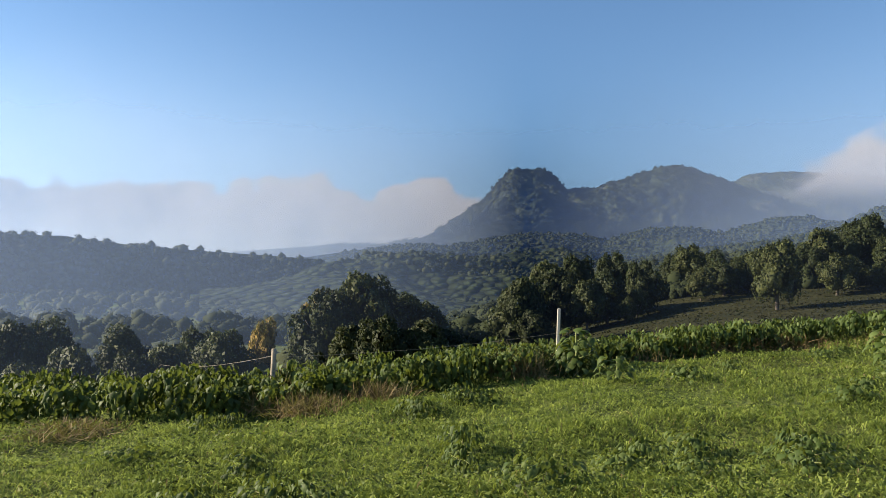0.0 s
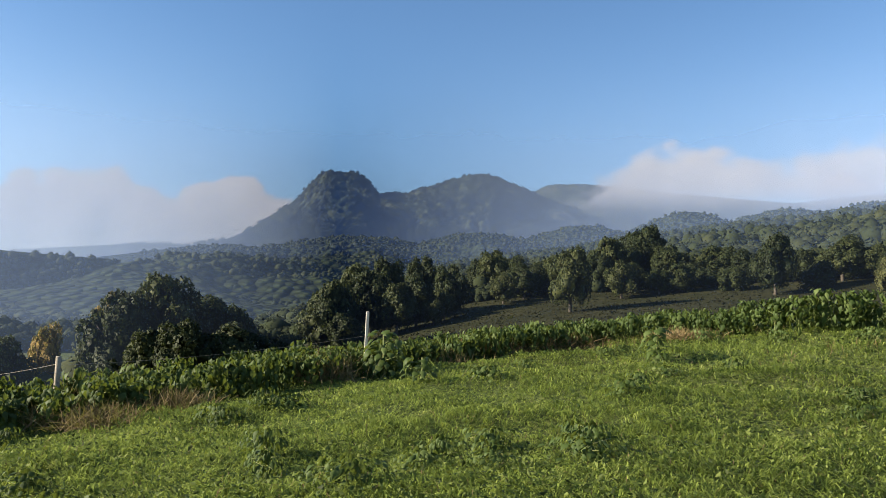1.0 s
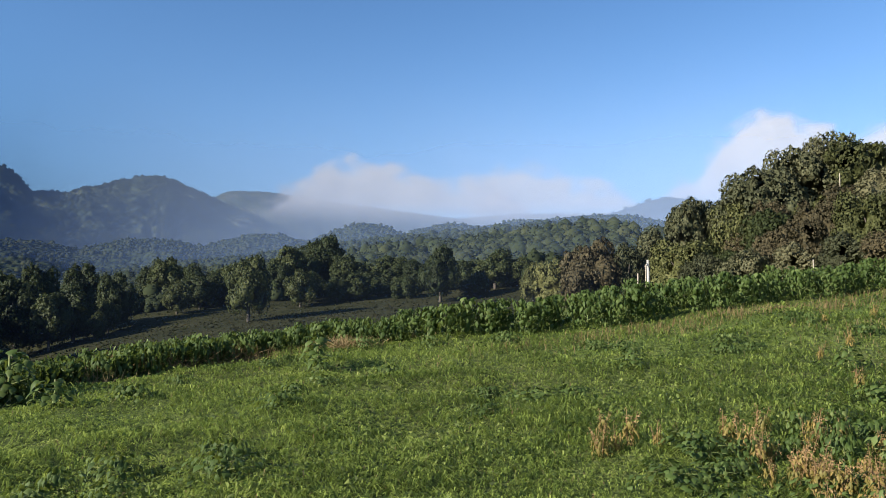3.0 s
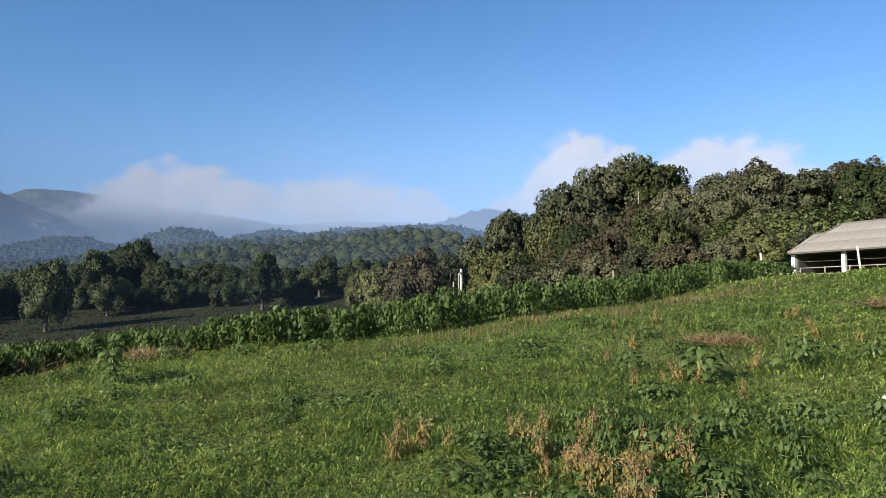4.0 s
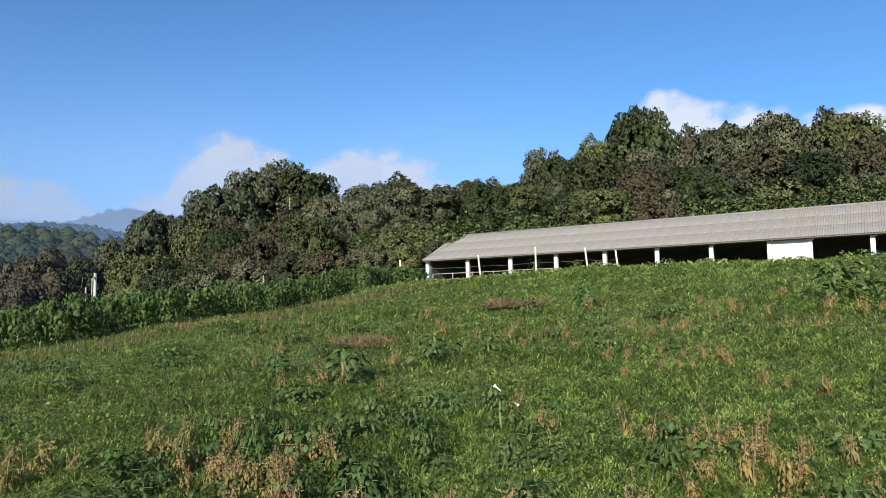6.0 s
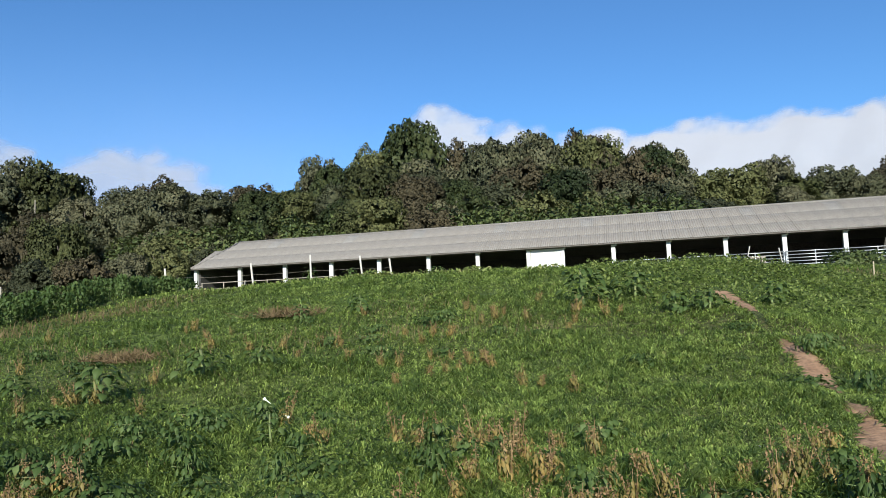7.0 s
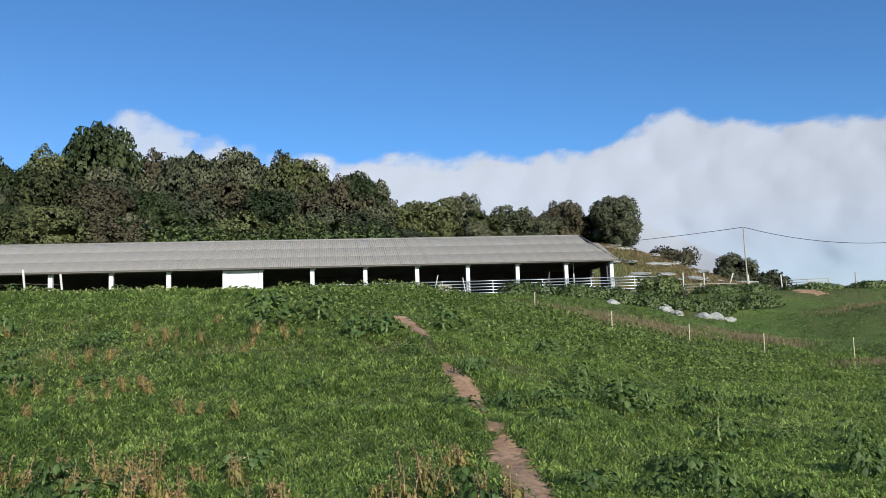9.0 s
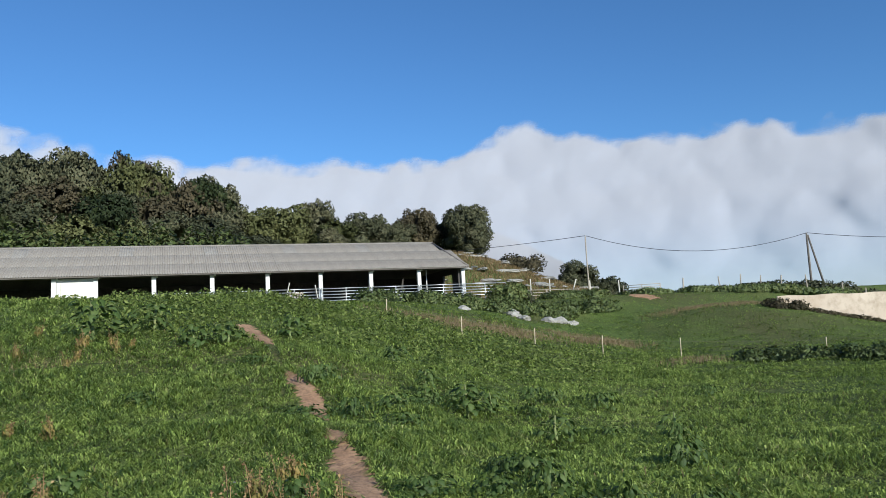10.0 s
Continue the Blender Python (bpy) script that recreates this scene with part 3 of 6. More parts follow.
# ---- trees ----
def leaf_cards(rng, centres, normals, size, wild):
    """Small bent leaf clumps of two faces each, roughly facing outwards."""
    n = len(centres)
    nrm = normals + wild * rng.normal(size=(n, 3))
    nrm /= np.linalg.norm(nrm, axis=1)[:, None]
    up = rng.normal(size=(n, 3))
    u = np.cross(nrm, up); u /= np.linalg.norm(u, axis=1)[:, None]
    w = np.cross(nrm, u)
    sz = size * rng.uniform(0.6, 1.35, n)[:, None]
    fold = nrm * sz * 0.35
    p = [centres - u * sz * 0.55 - fold, centres - w * sz, centres + w * sz * 0.9, centres + u * sz * 0.55 - fold]
    v = np.stack(p, 1).reshape(-1, 3)
    b = np.arange(n)[:, None] * 4
    f = np.concatenate([b + [0, 1, 2], b + [1, 3, 2]], 0)
    return v, f


def leaf_normals(rng, d, wild=0.42):
    """Leaves are lit like the round clump that they cover."""
    n = d + wild * rng.normal(size=d.shape)
    n /= np.linalg.norm(n, axis=1)[:, None]
    return np.repeat(n, 4, axis=0)


def icosphere(sub=2):
    bm = bmesh.new()
    bmesh.ops.create_icosphere(bm, subdivisions=sub, radius=1.0)
    bm.verts.ensure_lookup_table()
    v = np.array([q.co[:] for q in bm.verts])
    f = np.array([[q.index for q in t.verts] for t in bm.faces])
    bm.free()
    return v, f


ICO_V, ICO_F = icosphere(2)
ICO1_V, ICO1_F = icosphere(1)
ICO3_V, ICO3_F = icosphere(3)


def ball_exit(D, C, R):
    """How far rays from the origin along D run until they leave the last of some balls, and which ball that is."""
    b = D @ C.T
    disc = b * b - (np.sum(C * C, axis=1) - R * R)[None]
    t = np.where(disc > 0, b + np.sqrt(np.clip(disc, 0, None)), 0.05)
    k = np.argmax(t, axis=1)
    return t[np.arange(len(D)), k], k


def unit_rows(v):
    return v / np.linalg.norm(v, axis=1)[:, None]


def crown_arrays(seed, lobes, puffs, low, leaf, cards, core=0.62, boughs=(0.30, 0.46), taper=0.0, lean=0.0):
    """A crown in a unit tree (height 1): boughs round a core, each covered with small puffs of leaves, like a cauliflower."""
    rng = np.random.default_rng(seed)
    a = np.arange(lobes) * 2.39996 + rng.uniform(-0.5, 0.5, lobes)
    h = np.clip(1 - 1.75 * (np.arange(lobes) + 0.5) / lobes + rng.uniform(-0.15, 0.15, lobes), -0.85, 0.97)
    ring = np.sqrt(1 - h * h) * (1 - taper * np.clip(h, 0, 1))
    C = np.stack([np.cos(a) * ring, np.sin(a) * ring, h], 1) * rng.uniform(0.5, 0.78, (lobes, 1))
    R = rng.uniform(*boughs, lobes)
    C, R = np.concatenate([C, [[0, 0, -0.05]]]), np.concatenate([R, [core]])
    D = unit_rows(rng.normal(size=(puffs, 3)))
    D[:, 2] = np.where((D[:, 2] < -0.3) & (rng.random(puffs) < 0.6), -D[:, 2], D[:, 2])
    t, k = ball_exit(D, C, R)
    pr = rng.uniform(0.055, 0.125, puffs)
    C2, R2 = np.concatenate([D * (t - 0.35 * pr)[:, None], C]), np.concatenate([pr, R * 0.97])
    t, k = ball_exit(ICO3_V, C2, R2)
    V0 = ICO3_V * (t * 0.84)[:, None]
    N0 = unit_rows(unit_rows(V0 - C2[k]) + 0.35 * ICO3_V)
    E = unit_rows(rng.normal(size=(cards, 3)))
    E[:, 2] = np.where((E[:, 2] < -0.35) & (rng.random(cards) < 0.6), -E[:, 2], E[:, 2])
    t, k = ball_exit(E, C2, R2)
    P = E * (t * rng.uniform(0.90, 1.02, cards))[:, None]
    N1 = unit_rows(unit_rows(P - C2[k]) + 0.2 * E)
    tilt = unit_rows(N1 + 0.45 * rng.normal(size=N1.shape))
    u = unit_rows(np.cross(tilt, rng.normal(size=tilt.shape)))
    w = np.cross(tilt, u)
    sz = leaf * rng.uniform(0.65, 1.3, (cards, 1))
    v = np.stack([P + u * sz, P - 0.5 * u * sz + 0.87 * w * sz, P - 0.5 * u * sz - 0.87 * w * sz], 1).reshape(-1, 3)
    f = np.arange(cards * 3).reshape(-1, 3)
    NL = np.repeat(unit_rows(N1 + 0.35 * rng.normal(size=N1.shape)), 3, axis=0)
    V = np.concatenate([V0, v])
    V[:, 2] = np.where(V[:, 2] < 0, V[:, 2] * 0.9, V[:, 2])
    V[:, 0] += lean * V[:, 2]
    V[:, 2] = low + (V[:, 2] - V[:, 2].min()) * (1.0 - low) / (np.percentile(V[:, 2], 99.8) - V[:, 2].min())
    V[:, :2] *= 0.42 / np.percentile(np.hypot(V[:, 0], V[:, 1]), 97)
    return V, np.concatenate([ICO3_F, f + len(V0)]), np.concatenate([N0, NL])


def trunk_mesh(name, seed, low, wide):
    rng = random.Random(seed)
    bm = bmesh.new()
    tube(bm, (0, 0, -0.06), (0.01, 0.0, 0.45), 0.035, 0.022, 8, 0.012, 4)
    for k in range(6):
        a = k * 1.05 + rng.random()
        z = 0.22 + 0.06 * k * 0.6
        tube(bm, (0.004, 0, z), (math.cos(a) * wide * 0.6, math.sin(a) * wide * 0.6, z + 0.25 + 0.15 * rng.random()), 0.016, 0.005, 6, 0.02, 3)
    return bm_mesh(name, bm, M_BARK, True)


TREE_KINDS = {}


def tree_kind(key, mats, variants, lobes, puffs, low, leaf, cards, core=0.62, boughs=(0.30, 0.46), taper=0.0):
    made = []
    for i in range(variants):
        V, F, N = crown_arrays(hash_of(key) + i, lobes + i % 3, puffs, low, leaf, cards, core, boughs, taper, 0.08 * (i % 3 - 1))
        made.append((trunk_mesh("trunk", i + 3, low, 0.42), mesh_from("crown", V, F, mats[i % len(mats)], True, N)))
    TREE_KINDS[key] = made


def hash_of(s):
    return sum(ord(c) * (i + 3) for i, c in enumerate(s))


tree_kind("oak", [M_OAK, M_OAK, M_OLIVE, M_OAKDRY, M_OAK, M_BROAD, M_OLIVE], 7, 20, 240, 0.03, 0.037, 5800, 0.52, (0.20, 0.40))
tree_kind("broad", [M_BROAD], 4, 15, 200, 0.06, 0.042, 5000, 0.42, (0.22, 0.42), 0.2)
tree_kind("gold", [M_GOLD], 1, 10, 160, 0.10, 0.045, 4500, 0.5)
tree_kind("dry", [M_OAKDRY], 2, 18, 220, 0.05, 0.036, 6000, 0.52, (0.2, 0.4))
COUNT = [0]


def tree(key, az, dist, top, radius, label, group, variant=None, sink=0.0, category="tree", name="tree"):
    """A tree whose top stands at an elevation of top degrees, seen from the camera's start."""
    x, y = (float(q) for q in polar(az, dist))
    z = gz(x, y) - sink
    crest = 1.6 + dist * math.tan(radians(top))
    h = max(crest - z, 1.75 * radius, 2.0)
    z = crest - h
    COUNT[0] += 1
    rng = random.Random(COUNT[0] * 7 + 1)
    kinds = TREE_KINDS[key]
    tm, cm = kinds[rng.randrange(len(kinds)) if variant is None else variant % len(kinds)]
    radius = max(radius, (0.2 if key == "gold" else 0.36) * h)
    w = radius / 0.42
    t = thing(name, pose(x, y, z, 0, 0, rng.uniform(0, 360)) @ Matrix.Diagonal((w, w, h, 1)), label, category, group)
    part("trunk", tm, t)
    part("crown", cm, t)
    return t

# (bearing, distance, elevation of the top, crown radius)
VALLEY_WOOD = [
    (-24.3, 110, 0.86, 5.8), (-26.9, 105, -0.41, 4.0), (-21.6, 120, -0.71, 5.4), (-19.2, 125, -1.28, 4.2), (-12.4, 128, 0.7, 4.6), (-22.4, 98, -2.4, 4.4), (-19.6, 100, -2.6, 4.2), (-24.8, 100, -3.0, 3.8), (-17.4, 108, -3.0, 3.2), (-11.0, 124, -1.6, 3.4), (-9.2, 158, 1.5, 4.6), (-7.2, 152, 0.6, 3.6), (-4.4, 156, -0.6, 2.2), (0.9, 178, 1.6, 3.4), (2.4, 184, 2.3, 4.2), (9.6, 172, 2.6, 4.0), (13.8, 178, 2.4, 4.2), (17.4, 176, 2.2, 3.8), (22.8, 172, 2.6, 3.8),
    (-15.3, 112, -3.35, 2.4), (-11.9, 150, 0.68, 4.6), (-10.5, 178, 1.97, 5.5), (-8.3, 172, 2.46, 4.3), (-5.7, 160, 1.24, 4.3),
    (-5.3, 195, 2.74, 4.9), (-3.2, 170, 2.15, 3.1), (-3.6, 165, 0.34, 1.6), (0.2, 205, 3.3, 5.2), (1.9, 200, 2.9, 4.2),
    (-1.0, 210, 2.54, 4.1), (5.9, 150, 3.62, 3.4), (8.8, 195, 4.3, 5.3), (11.2, 205, 5.22, 6.7), (13.1, 195, 3.78, 5.2),
    (7.8, 190, 3.21, 4.3), (10.3, 180, 2.39, 4.0), (12.3, 176, 1.99, 2.9), (16.4, 195, 3.71, 6.3), (14.5, 195, 3.07, 4.9),
    (18.2, 190, 3.47, 4.7), (20.1, 165, 4.54, 4.2), (21.9, 185, 3.47, 4.2), (24.3, 180, 4.34, 5.1), (23.3, 185, 3.3, 3.7),
    (26.2, 180, 3.76, 4.5), (27.2, 170, 3.28, 3.0), (4.1, 200, 2.73, 5.4), (15.6, 185, 2.11, 3.5), (3.3, 190, 2.28, 3.7),
]
MEADOW_EDGE = [
    (27.2, 150, 3.33, 2.8), (28.9, 110, 3.58, 3.3), (31.4, 105, 5.12, 4.7), (34.0, 105, 4.72, 3.2), (36.1, 110, 5.83, 3.7),
    (38.9, 115, 7.79, 3.5), (41.8, 110, 7.57, 3.3), (38.3, 100, 4.98, 4.5), (41.1, 95, 4.13, 2.5), (43.9, 105, 7.56, 3.6),
    (44.3, 95, 5.85, 2.1),
]
WEST_GROVE = [
    (-46.4, 120, -5.51, 6.3), (-44.1, 125, -4.63, 5.6), (-40.2, 130, -4.89, 4.9), (-37.9, 140, -4.53, 5.3), (-35.2, 135, -4.15, 5.1),
    (-34.1, 130, -3.54, 4.9), (-31.5, 160, -2.6, 2.6), (-27.6, 136, -0.45, 2.0), (-25.9, 116, -0.5, 4.0), (-23.6, 112, 0.58, 5.1),
    (-20.8, 118, -0.66, 5.3), (-19.1, 125, -1.49, 3.8), (-36.4, 170, -3.33, 5.1), (-45.2, 200, -2.71, 3.8), (-47.4, 200, -2.88, 3.8),
    (-40.6, 210, -3.12, 4.0),
]
OAK_SLOPE = [
    (39.1, 112, 7.72, 3.0), (41.3, 112, 7.88, 4.2), (43.5, 112, 9.88, 5.1), (45.9, 118, 10.98, 4.9), (47.7, 125, 11.86, 5.6),
    (49.5, 120, 11.29, 5.0), (51.2, 110, 9.45, 3.7), (54.1, 105, 10.11, 4.7), (56.7, 108, 10.75, 4.9), (59.7, 105, 9.88, 4.3),
    (62.8, 108, 10.47, 4.5), (65.8, 105, 9.97, 4.0), (68.1, 108, 12.53, 3.7), (71.6, 112, 13.13, 4.6), (75.1, 115, 14.99, 5.2),
    (69.7, 96, 10.68, 3.6), (75.7, 98, 11.41, 3.7), (72.8, 95, 10.96, 4.3), (79.1, 112, 13.23, 4.2), (81.6, 110, 13.29, 4.6),
    (84.3, 112, 13.53, 4.6), (88.1, 110, 13.35, 5.0), (90.5, 108, 11.44, 3.7), (92.9, 106, 11.87, 4.0),
]
OAKS_BEHIND_BARN = [
    (54.8, 100, 9.95, 3.8), (57.0, 100, 10.41, 4.1), (59.5, 100, 9.91, 3.8), (63.2, 98, 9.97, 3.7), (65.5, 98, 10.0, 3.3),
    (68.8, 104, 11.86, 3.5), (72.1, 92, 11.85, 3.8), (75.0, 90, 10.97, 3.7), (78.4, 92, 10.46, 3.5), (83.3, 98, 11.56, 4.4),
    (87.6, 98, 10.9, 3.7), (80.7, 106, 13.15, 4.4), (84.7, 106, 13.4, 4.4), (88.2, 108, 13.2, 3.7), (92.0, 104, 11.66, 3.9),
    (93.7, 110, 11.95, 3.3), (90.1, 92, 9.46, 3.5), (96.1, 100, 9.64, 3.4), (98.2, 102, 9.87, 3.8), (100.9, 104, 10.23, 2.3),
    (102.2, 98, 8.87, 2.6), (104.9, 106, 9.18, 3.6), (106.8, 104, 8.37, 2.7), (108.5, 108, 9.35, 3.3), (110.4, 110, 8.14, 2.9),
    (112.2, 106, 9.43, 3.4), (112.9, 104, 8.0, 2.0),
]

for i, (a, d, e, r) in enumerate(VALLEY_WOOD):
    tree("broad", a, d, e, r, "leafy green tree at the edge of the valley meadow", "valley trees")
for i, (a, d, e, r) in enumerate(MEADOW_EDGE):
    dry = i in (2, 10)
    tree("dry" if dry else "oak", a, d, e, r, "brown drying oak on the bank" if dry else "dark green oak at the meadow's edge", "meadow trees")
for i, (a, d, e, r) in enumerate(WEST_GROVE):
    gold = i in (6, 7)
    tree("gold" if gold else "broad", a, d, e, r, "yellow autumn tree in the valley" if gold else "dark leafy tree down in the valley", "valley trees")
for i, (a, d, e, r) in enumerate(OAK_SLOPE + OAKS_BEHIND_BARN):
    tree("oak", a, d, e + 0.05, r * 1.15, "dense evergreen oak on the slope behind the barn", "oaks on the slope")

# ---- the barn ----
BX, BY0, BY1, BZ, EAVE, RIDGE, DEEP = 60.8, 37.2, -25.1, 4.45, 7.1, 9.9, 12.6
COL_Y = [BY0 - 0.1 - s for s in (0, 4.35, 8.7, 13.05, 17.4, 21.75, 25.95, 30.15, 32.9, 36.9, 41.1, 45.3, 49.5, 53.7, 57.9, 61.9)]
CX = BX + 0.8
barn = thing("barn", pose(CX, 0, BZ), "long open-fronted cattle barn with a corrugated grey roof", "barn")


def local(bm):
    bmesh.ops.translate(bm, verts=bm.verts, vec=(-CX, 0, -BZ))
    return bm


def barn_part(name, bm, mat, label="", smooth=False, parent=None):
    return part(name, bm_mesh(name, local(bm), mat, smooth), parent or barn, label)


bm = bmesh.new()
box(bm, -0.16, 0.16, -0.16, 0.16, -0.6, EAVE - BZ - 0.12, 0.02)
col_me = bm_mesh("column", bm, M_WHITE)
bm = bmesh.new()
tube(bm, (-0.2, -0.22, 2.42), (-0.2, -0.22, 2.56), 0.07, 0.05, 10)
tube(bm, (-0.2, -0.22, 2.49), (0.0, 0.0, 2.5), 0.02, 0.02, 6)
knob_me = bm_mesh("insulator", bm, M_BLOSSOM, True)
for y in COL_Y:
    c = part("column", col_me, barn, "whitewashed square column", pose(0, y, 0))
    part("insulator", knob_me, c, "white porcelain insulator")

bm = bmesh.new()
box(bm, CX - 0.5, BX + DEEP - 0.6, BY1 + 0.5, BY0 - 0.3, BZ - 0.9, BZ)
barn_part("floor_slab", bm, M_BARN_FLOOR, "dark trodden floor")
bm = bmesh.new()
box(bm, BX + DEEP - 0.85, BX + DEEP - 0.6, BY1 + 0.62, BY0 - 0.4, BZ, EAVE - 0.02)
barn_part("back_wall", bm, M_SHADED_RENDER, "grey rendered wall with the barn's shade in its colour")
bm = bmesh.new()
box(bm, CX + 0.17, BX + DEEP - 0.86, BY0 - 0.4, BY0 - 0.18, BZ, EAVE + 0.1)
barn_part("end_wall", bm, M_SHADED_RENDER)
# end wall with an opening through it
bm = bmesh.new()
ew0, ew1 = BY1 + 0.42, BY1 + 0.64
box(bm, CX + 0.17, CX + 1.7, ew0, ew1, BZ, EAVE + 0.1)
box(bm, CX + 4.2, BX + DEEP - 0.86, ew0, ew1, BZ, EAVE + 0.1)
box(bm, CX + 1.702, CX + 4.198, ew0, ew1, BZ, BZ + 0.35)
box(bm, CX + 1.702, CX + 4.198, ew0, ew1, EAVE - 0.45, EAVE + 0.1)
barn_part("end_wall", bm, M_SHADED_RENDER, "rendered end wall with a square opening")
# closed white bay
y1, y0 = COL_Y[7] - 0.18, COL_Y[8] + 0.18
bm = bmesh.new()
box(bm, CX - 0.08, CX + 0.12, y0, y1, BZ - 0.4, EAVE - 0.14, 0.01)
white_bay = barn_part("closed_bay", bm, M_WHITE, "closed bay with a whitewashed wall")
bm = bmesh.new()
box(bm, CX - 0.125, CX - 0.083, y0 + 0.35, y1 - 0.55, BZ + 0.35, BZ + 1.0, 0.012)
barn_part("hatch", bm, M_WHITE, "low painted hatch", parent=white_bay)
bm = bmesh.new()
box(bm, CX - 0.13, CX - 0.083, y0 + 0.1, y1 - 0.3, BZ + 1.06, BZ + 1.12, 0.01)
box(bm, CX - 0.13, CX - 0.083, y1 - 0.3, y1 - 0.24, BZ + 0.1, BZ + 2.2, 0.01)
barn_part("batten", bm, M_PALEWOOD, parent=white_bay)
# beams
bm = bmesh.new()
box(bm, CX - 0.12, CX + 0.12, BY1 + 0.4, BY0 - 0.3, EAVE - 0.16, EAVE + 0.02, 0.01)
barn_part("eave_beam", bm, M_DARKWOOD)
run = DEEP / 2
for y in COL_Y[1:-1]:
    bm = bmesh.new()
    m = Matrix.Translation((CX, y, EAVE + 0.02)) @ Matrix.Rotation(-math.atan2(RIDGE - EAVE, run), 4, "Y")
    box(bm, 0.14, 5.9, -0.07, 0.07, -0.12, 0.1, m=m)
    barn_part("rafter", bm, M_DARKWOOD)
bm = bmesh.new()
tube(bm, (CX + 1.4, COL_Y[14] - 1.15, BZ), (CX + 1.4, COL_Y[14] - 1.15, EAVE + 0.1), 0.05, 0.05, 8)
barn_part("downpipe", bm, M_WHITE, "white plastic pipe", True)

# roof: corrugated sheets on the slope that faces the field
slope = math.atan2(RIDGE - EAVE, run)
length = math.hypot(run, RIDGE - EAVE)


def sheet_mesh(name, width, deep, mat, waves):
    n = waves * 6 + 1
    u = np.linspace(0, width, n)
    z = 0.034 * np.sin(u / width * waves * 2 * math.pi)
    rows = np.array([0, deep])
    v = np.concatenate([np.stack([np.full(n, r), -u, z], 1) for r in rows] + [np.stack([np.zeros(n), -u, z - 0.012], 1)])
    f = np.concatenate([np.stack([np.arange(n - 1), np.arange(1, n), n + np.arange(1, n), n + np.arange(n - 1)], 1),
                        np.stack([2 * n + np.arange(n - 1), 2 * n + np.arange(1, n), np.arange(1, n), np.arange(n - 1)], 1)])
    return mesh_from(name, v, f, mat)


cols = 58
w_sheet = (BY0 - BY1) / cols
row_len = length / 3
sheet = sheet_mesh("roof_sheet", w_sheet + 0.02, row_len + 0.12, M_ROOF, 6)
dark = sheet_mesh("roof_sheet", w_sheet + 0.02, row_len + 0.12, M_ROOFDARK, 6)
rng = random.Random(4)
skylights = {5, 12, 18, 25, 32, 38, 44, 50}
roof_frame = Matrix.Translation((BX - CX, 0, EAVE - BZ)) @ Matrix.Rotation(-slope, 4, "Y")
for r in range(3):
    for c in range(cols):
        y = BY0 - c * w_sheet
        # at both ends the roof is cut back along the hip
        if r == 2 and c in (0, cols - 1):
            continue
        lift = 0.012 * (r + 1) + rng.uniform(-0.006, 0.006)
        m = roof_frame @ Matrix.Translation((r * row_len - 0.06, y, lift)) @ Matrix.Rotation(rng.uniform(-0.003, 0.003), 4, "X")
        is_dark = r == 2 and c in skylights
        part("roof_sheet", dark if is_dark else sheet, barn, "dark stained skylight sheet" if is_dark else "", m)
# hip ends, back slope and ridge
bm = bmesh.new()
vs = [bm.verts.new(c) for c in [(BX, BY0, EAVE), (BX + DEEP, BY0, EAVE), (BX + run, BY0 - 1.45, RIDGE)]]
ws = [bm.verts.new(v.co + Vector((0, 0, -0.06))) for v in vs]
for a, b in ((0, 1), (1, 2), (2, 0)):
    bm.faces.new((vs[a], vs[b], ws[b], ws[a]))
bm.faces.new(vs); bm.faces.new(ws[::-1])
barn_part("hip_end", bm, M_ROOF)
bm = bmesh.new()
vs = [bm.verts.new(c) for c in [(BX + DEEP, BY1, EAVE), (BX, BY1, EAVE), (BX + run, BY1 + 1.05, RIDGE)]]
ws = [bm.verts.new(v.co + Vector((0, 0, -0.06))) for v in vs]
for a, b in ((0, 1), (1, 2), (2, 0)):
    bm.faces.new((vs[a], vs[b], ws[b], ws[a]))
bm.faces.new(vs); bm.faces.new(ws[::-1])
barn_part("hip_end", bm, M_ROOF)
bm = bmesh.new()
vs = [bm.verts.new(c) for c in [(BX + DEEP, BY1, EAVE), (BX + run, BY1 + 1.05, RIDGE), (BX + run, BY0 - 1.45, RIDGE), (BX + DEEP, BY0, EAVE)]]
ws = [bm.verts.new(v.co + Vector((0, 0, -0.06))) for v in vs]
for k in range(4):
    bm.faces.new((vs[k], vs[(k + 1) % 4], ws[(k + 1) % 4], ws[k]))
bm.faces.new(vs); bm.faces.new(ws[::-1])
barn_part("back_roof", bm, M_ROOF)
bm = bmesh.new()
tube(bm, (BX + run, BY0 - 1.4, RIDGE + 0.03), (BX + run, BY1 + 1.0, RIDGE + 0.03), 0.11, 0.11, 8, 0, 1)
tube(bm, (BX + 0.02, BY1 + 0.02, EAVE + 0.05), (BX + run, BY1 + 1.05, RIDGE + 0.04), 0.08, 0.08, 8)
tube(bm, (BX + 0.02, BY0 - 0.02, EAVE + 0.05), (BX + run, BY0 - 1.45, RIDGE + 0.04), 0.08, 0.08, 8)
barn_part("ridge_cap", bm, M_ROOF, "", True)
bm = bmesh.new()
box(bm, BX + 0.02, BX + 0.08, BY1 + 0.1, BY0 - 0.1, EAVE - 0.13, EAVE - 0.02)
barn_part("fascia", bm, M_DARKWOOD)


# ---- rails before the barn ----
def tube_mesh(name, a, b, r, mat, n=8):
    bm = bmesh.new()
    tube(bm, a, b, r, r, n)
    return bm_mesh(name, bm, mat, True)


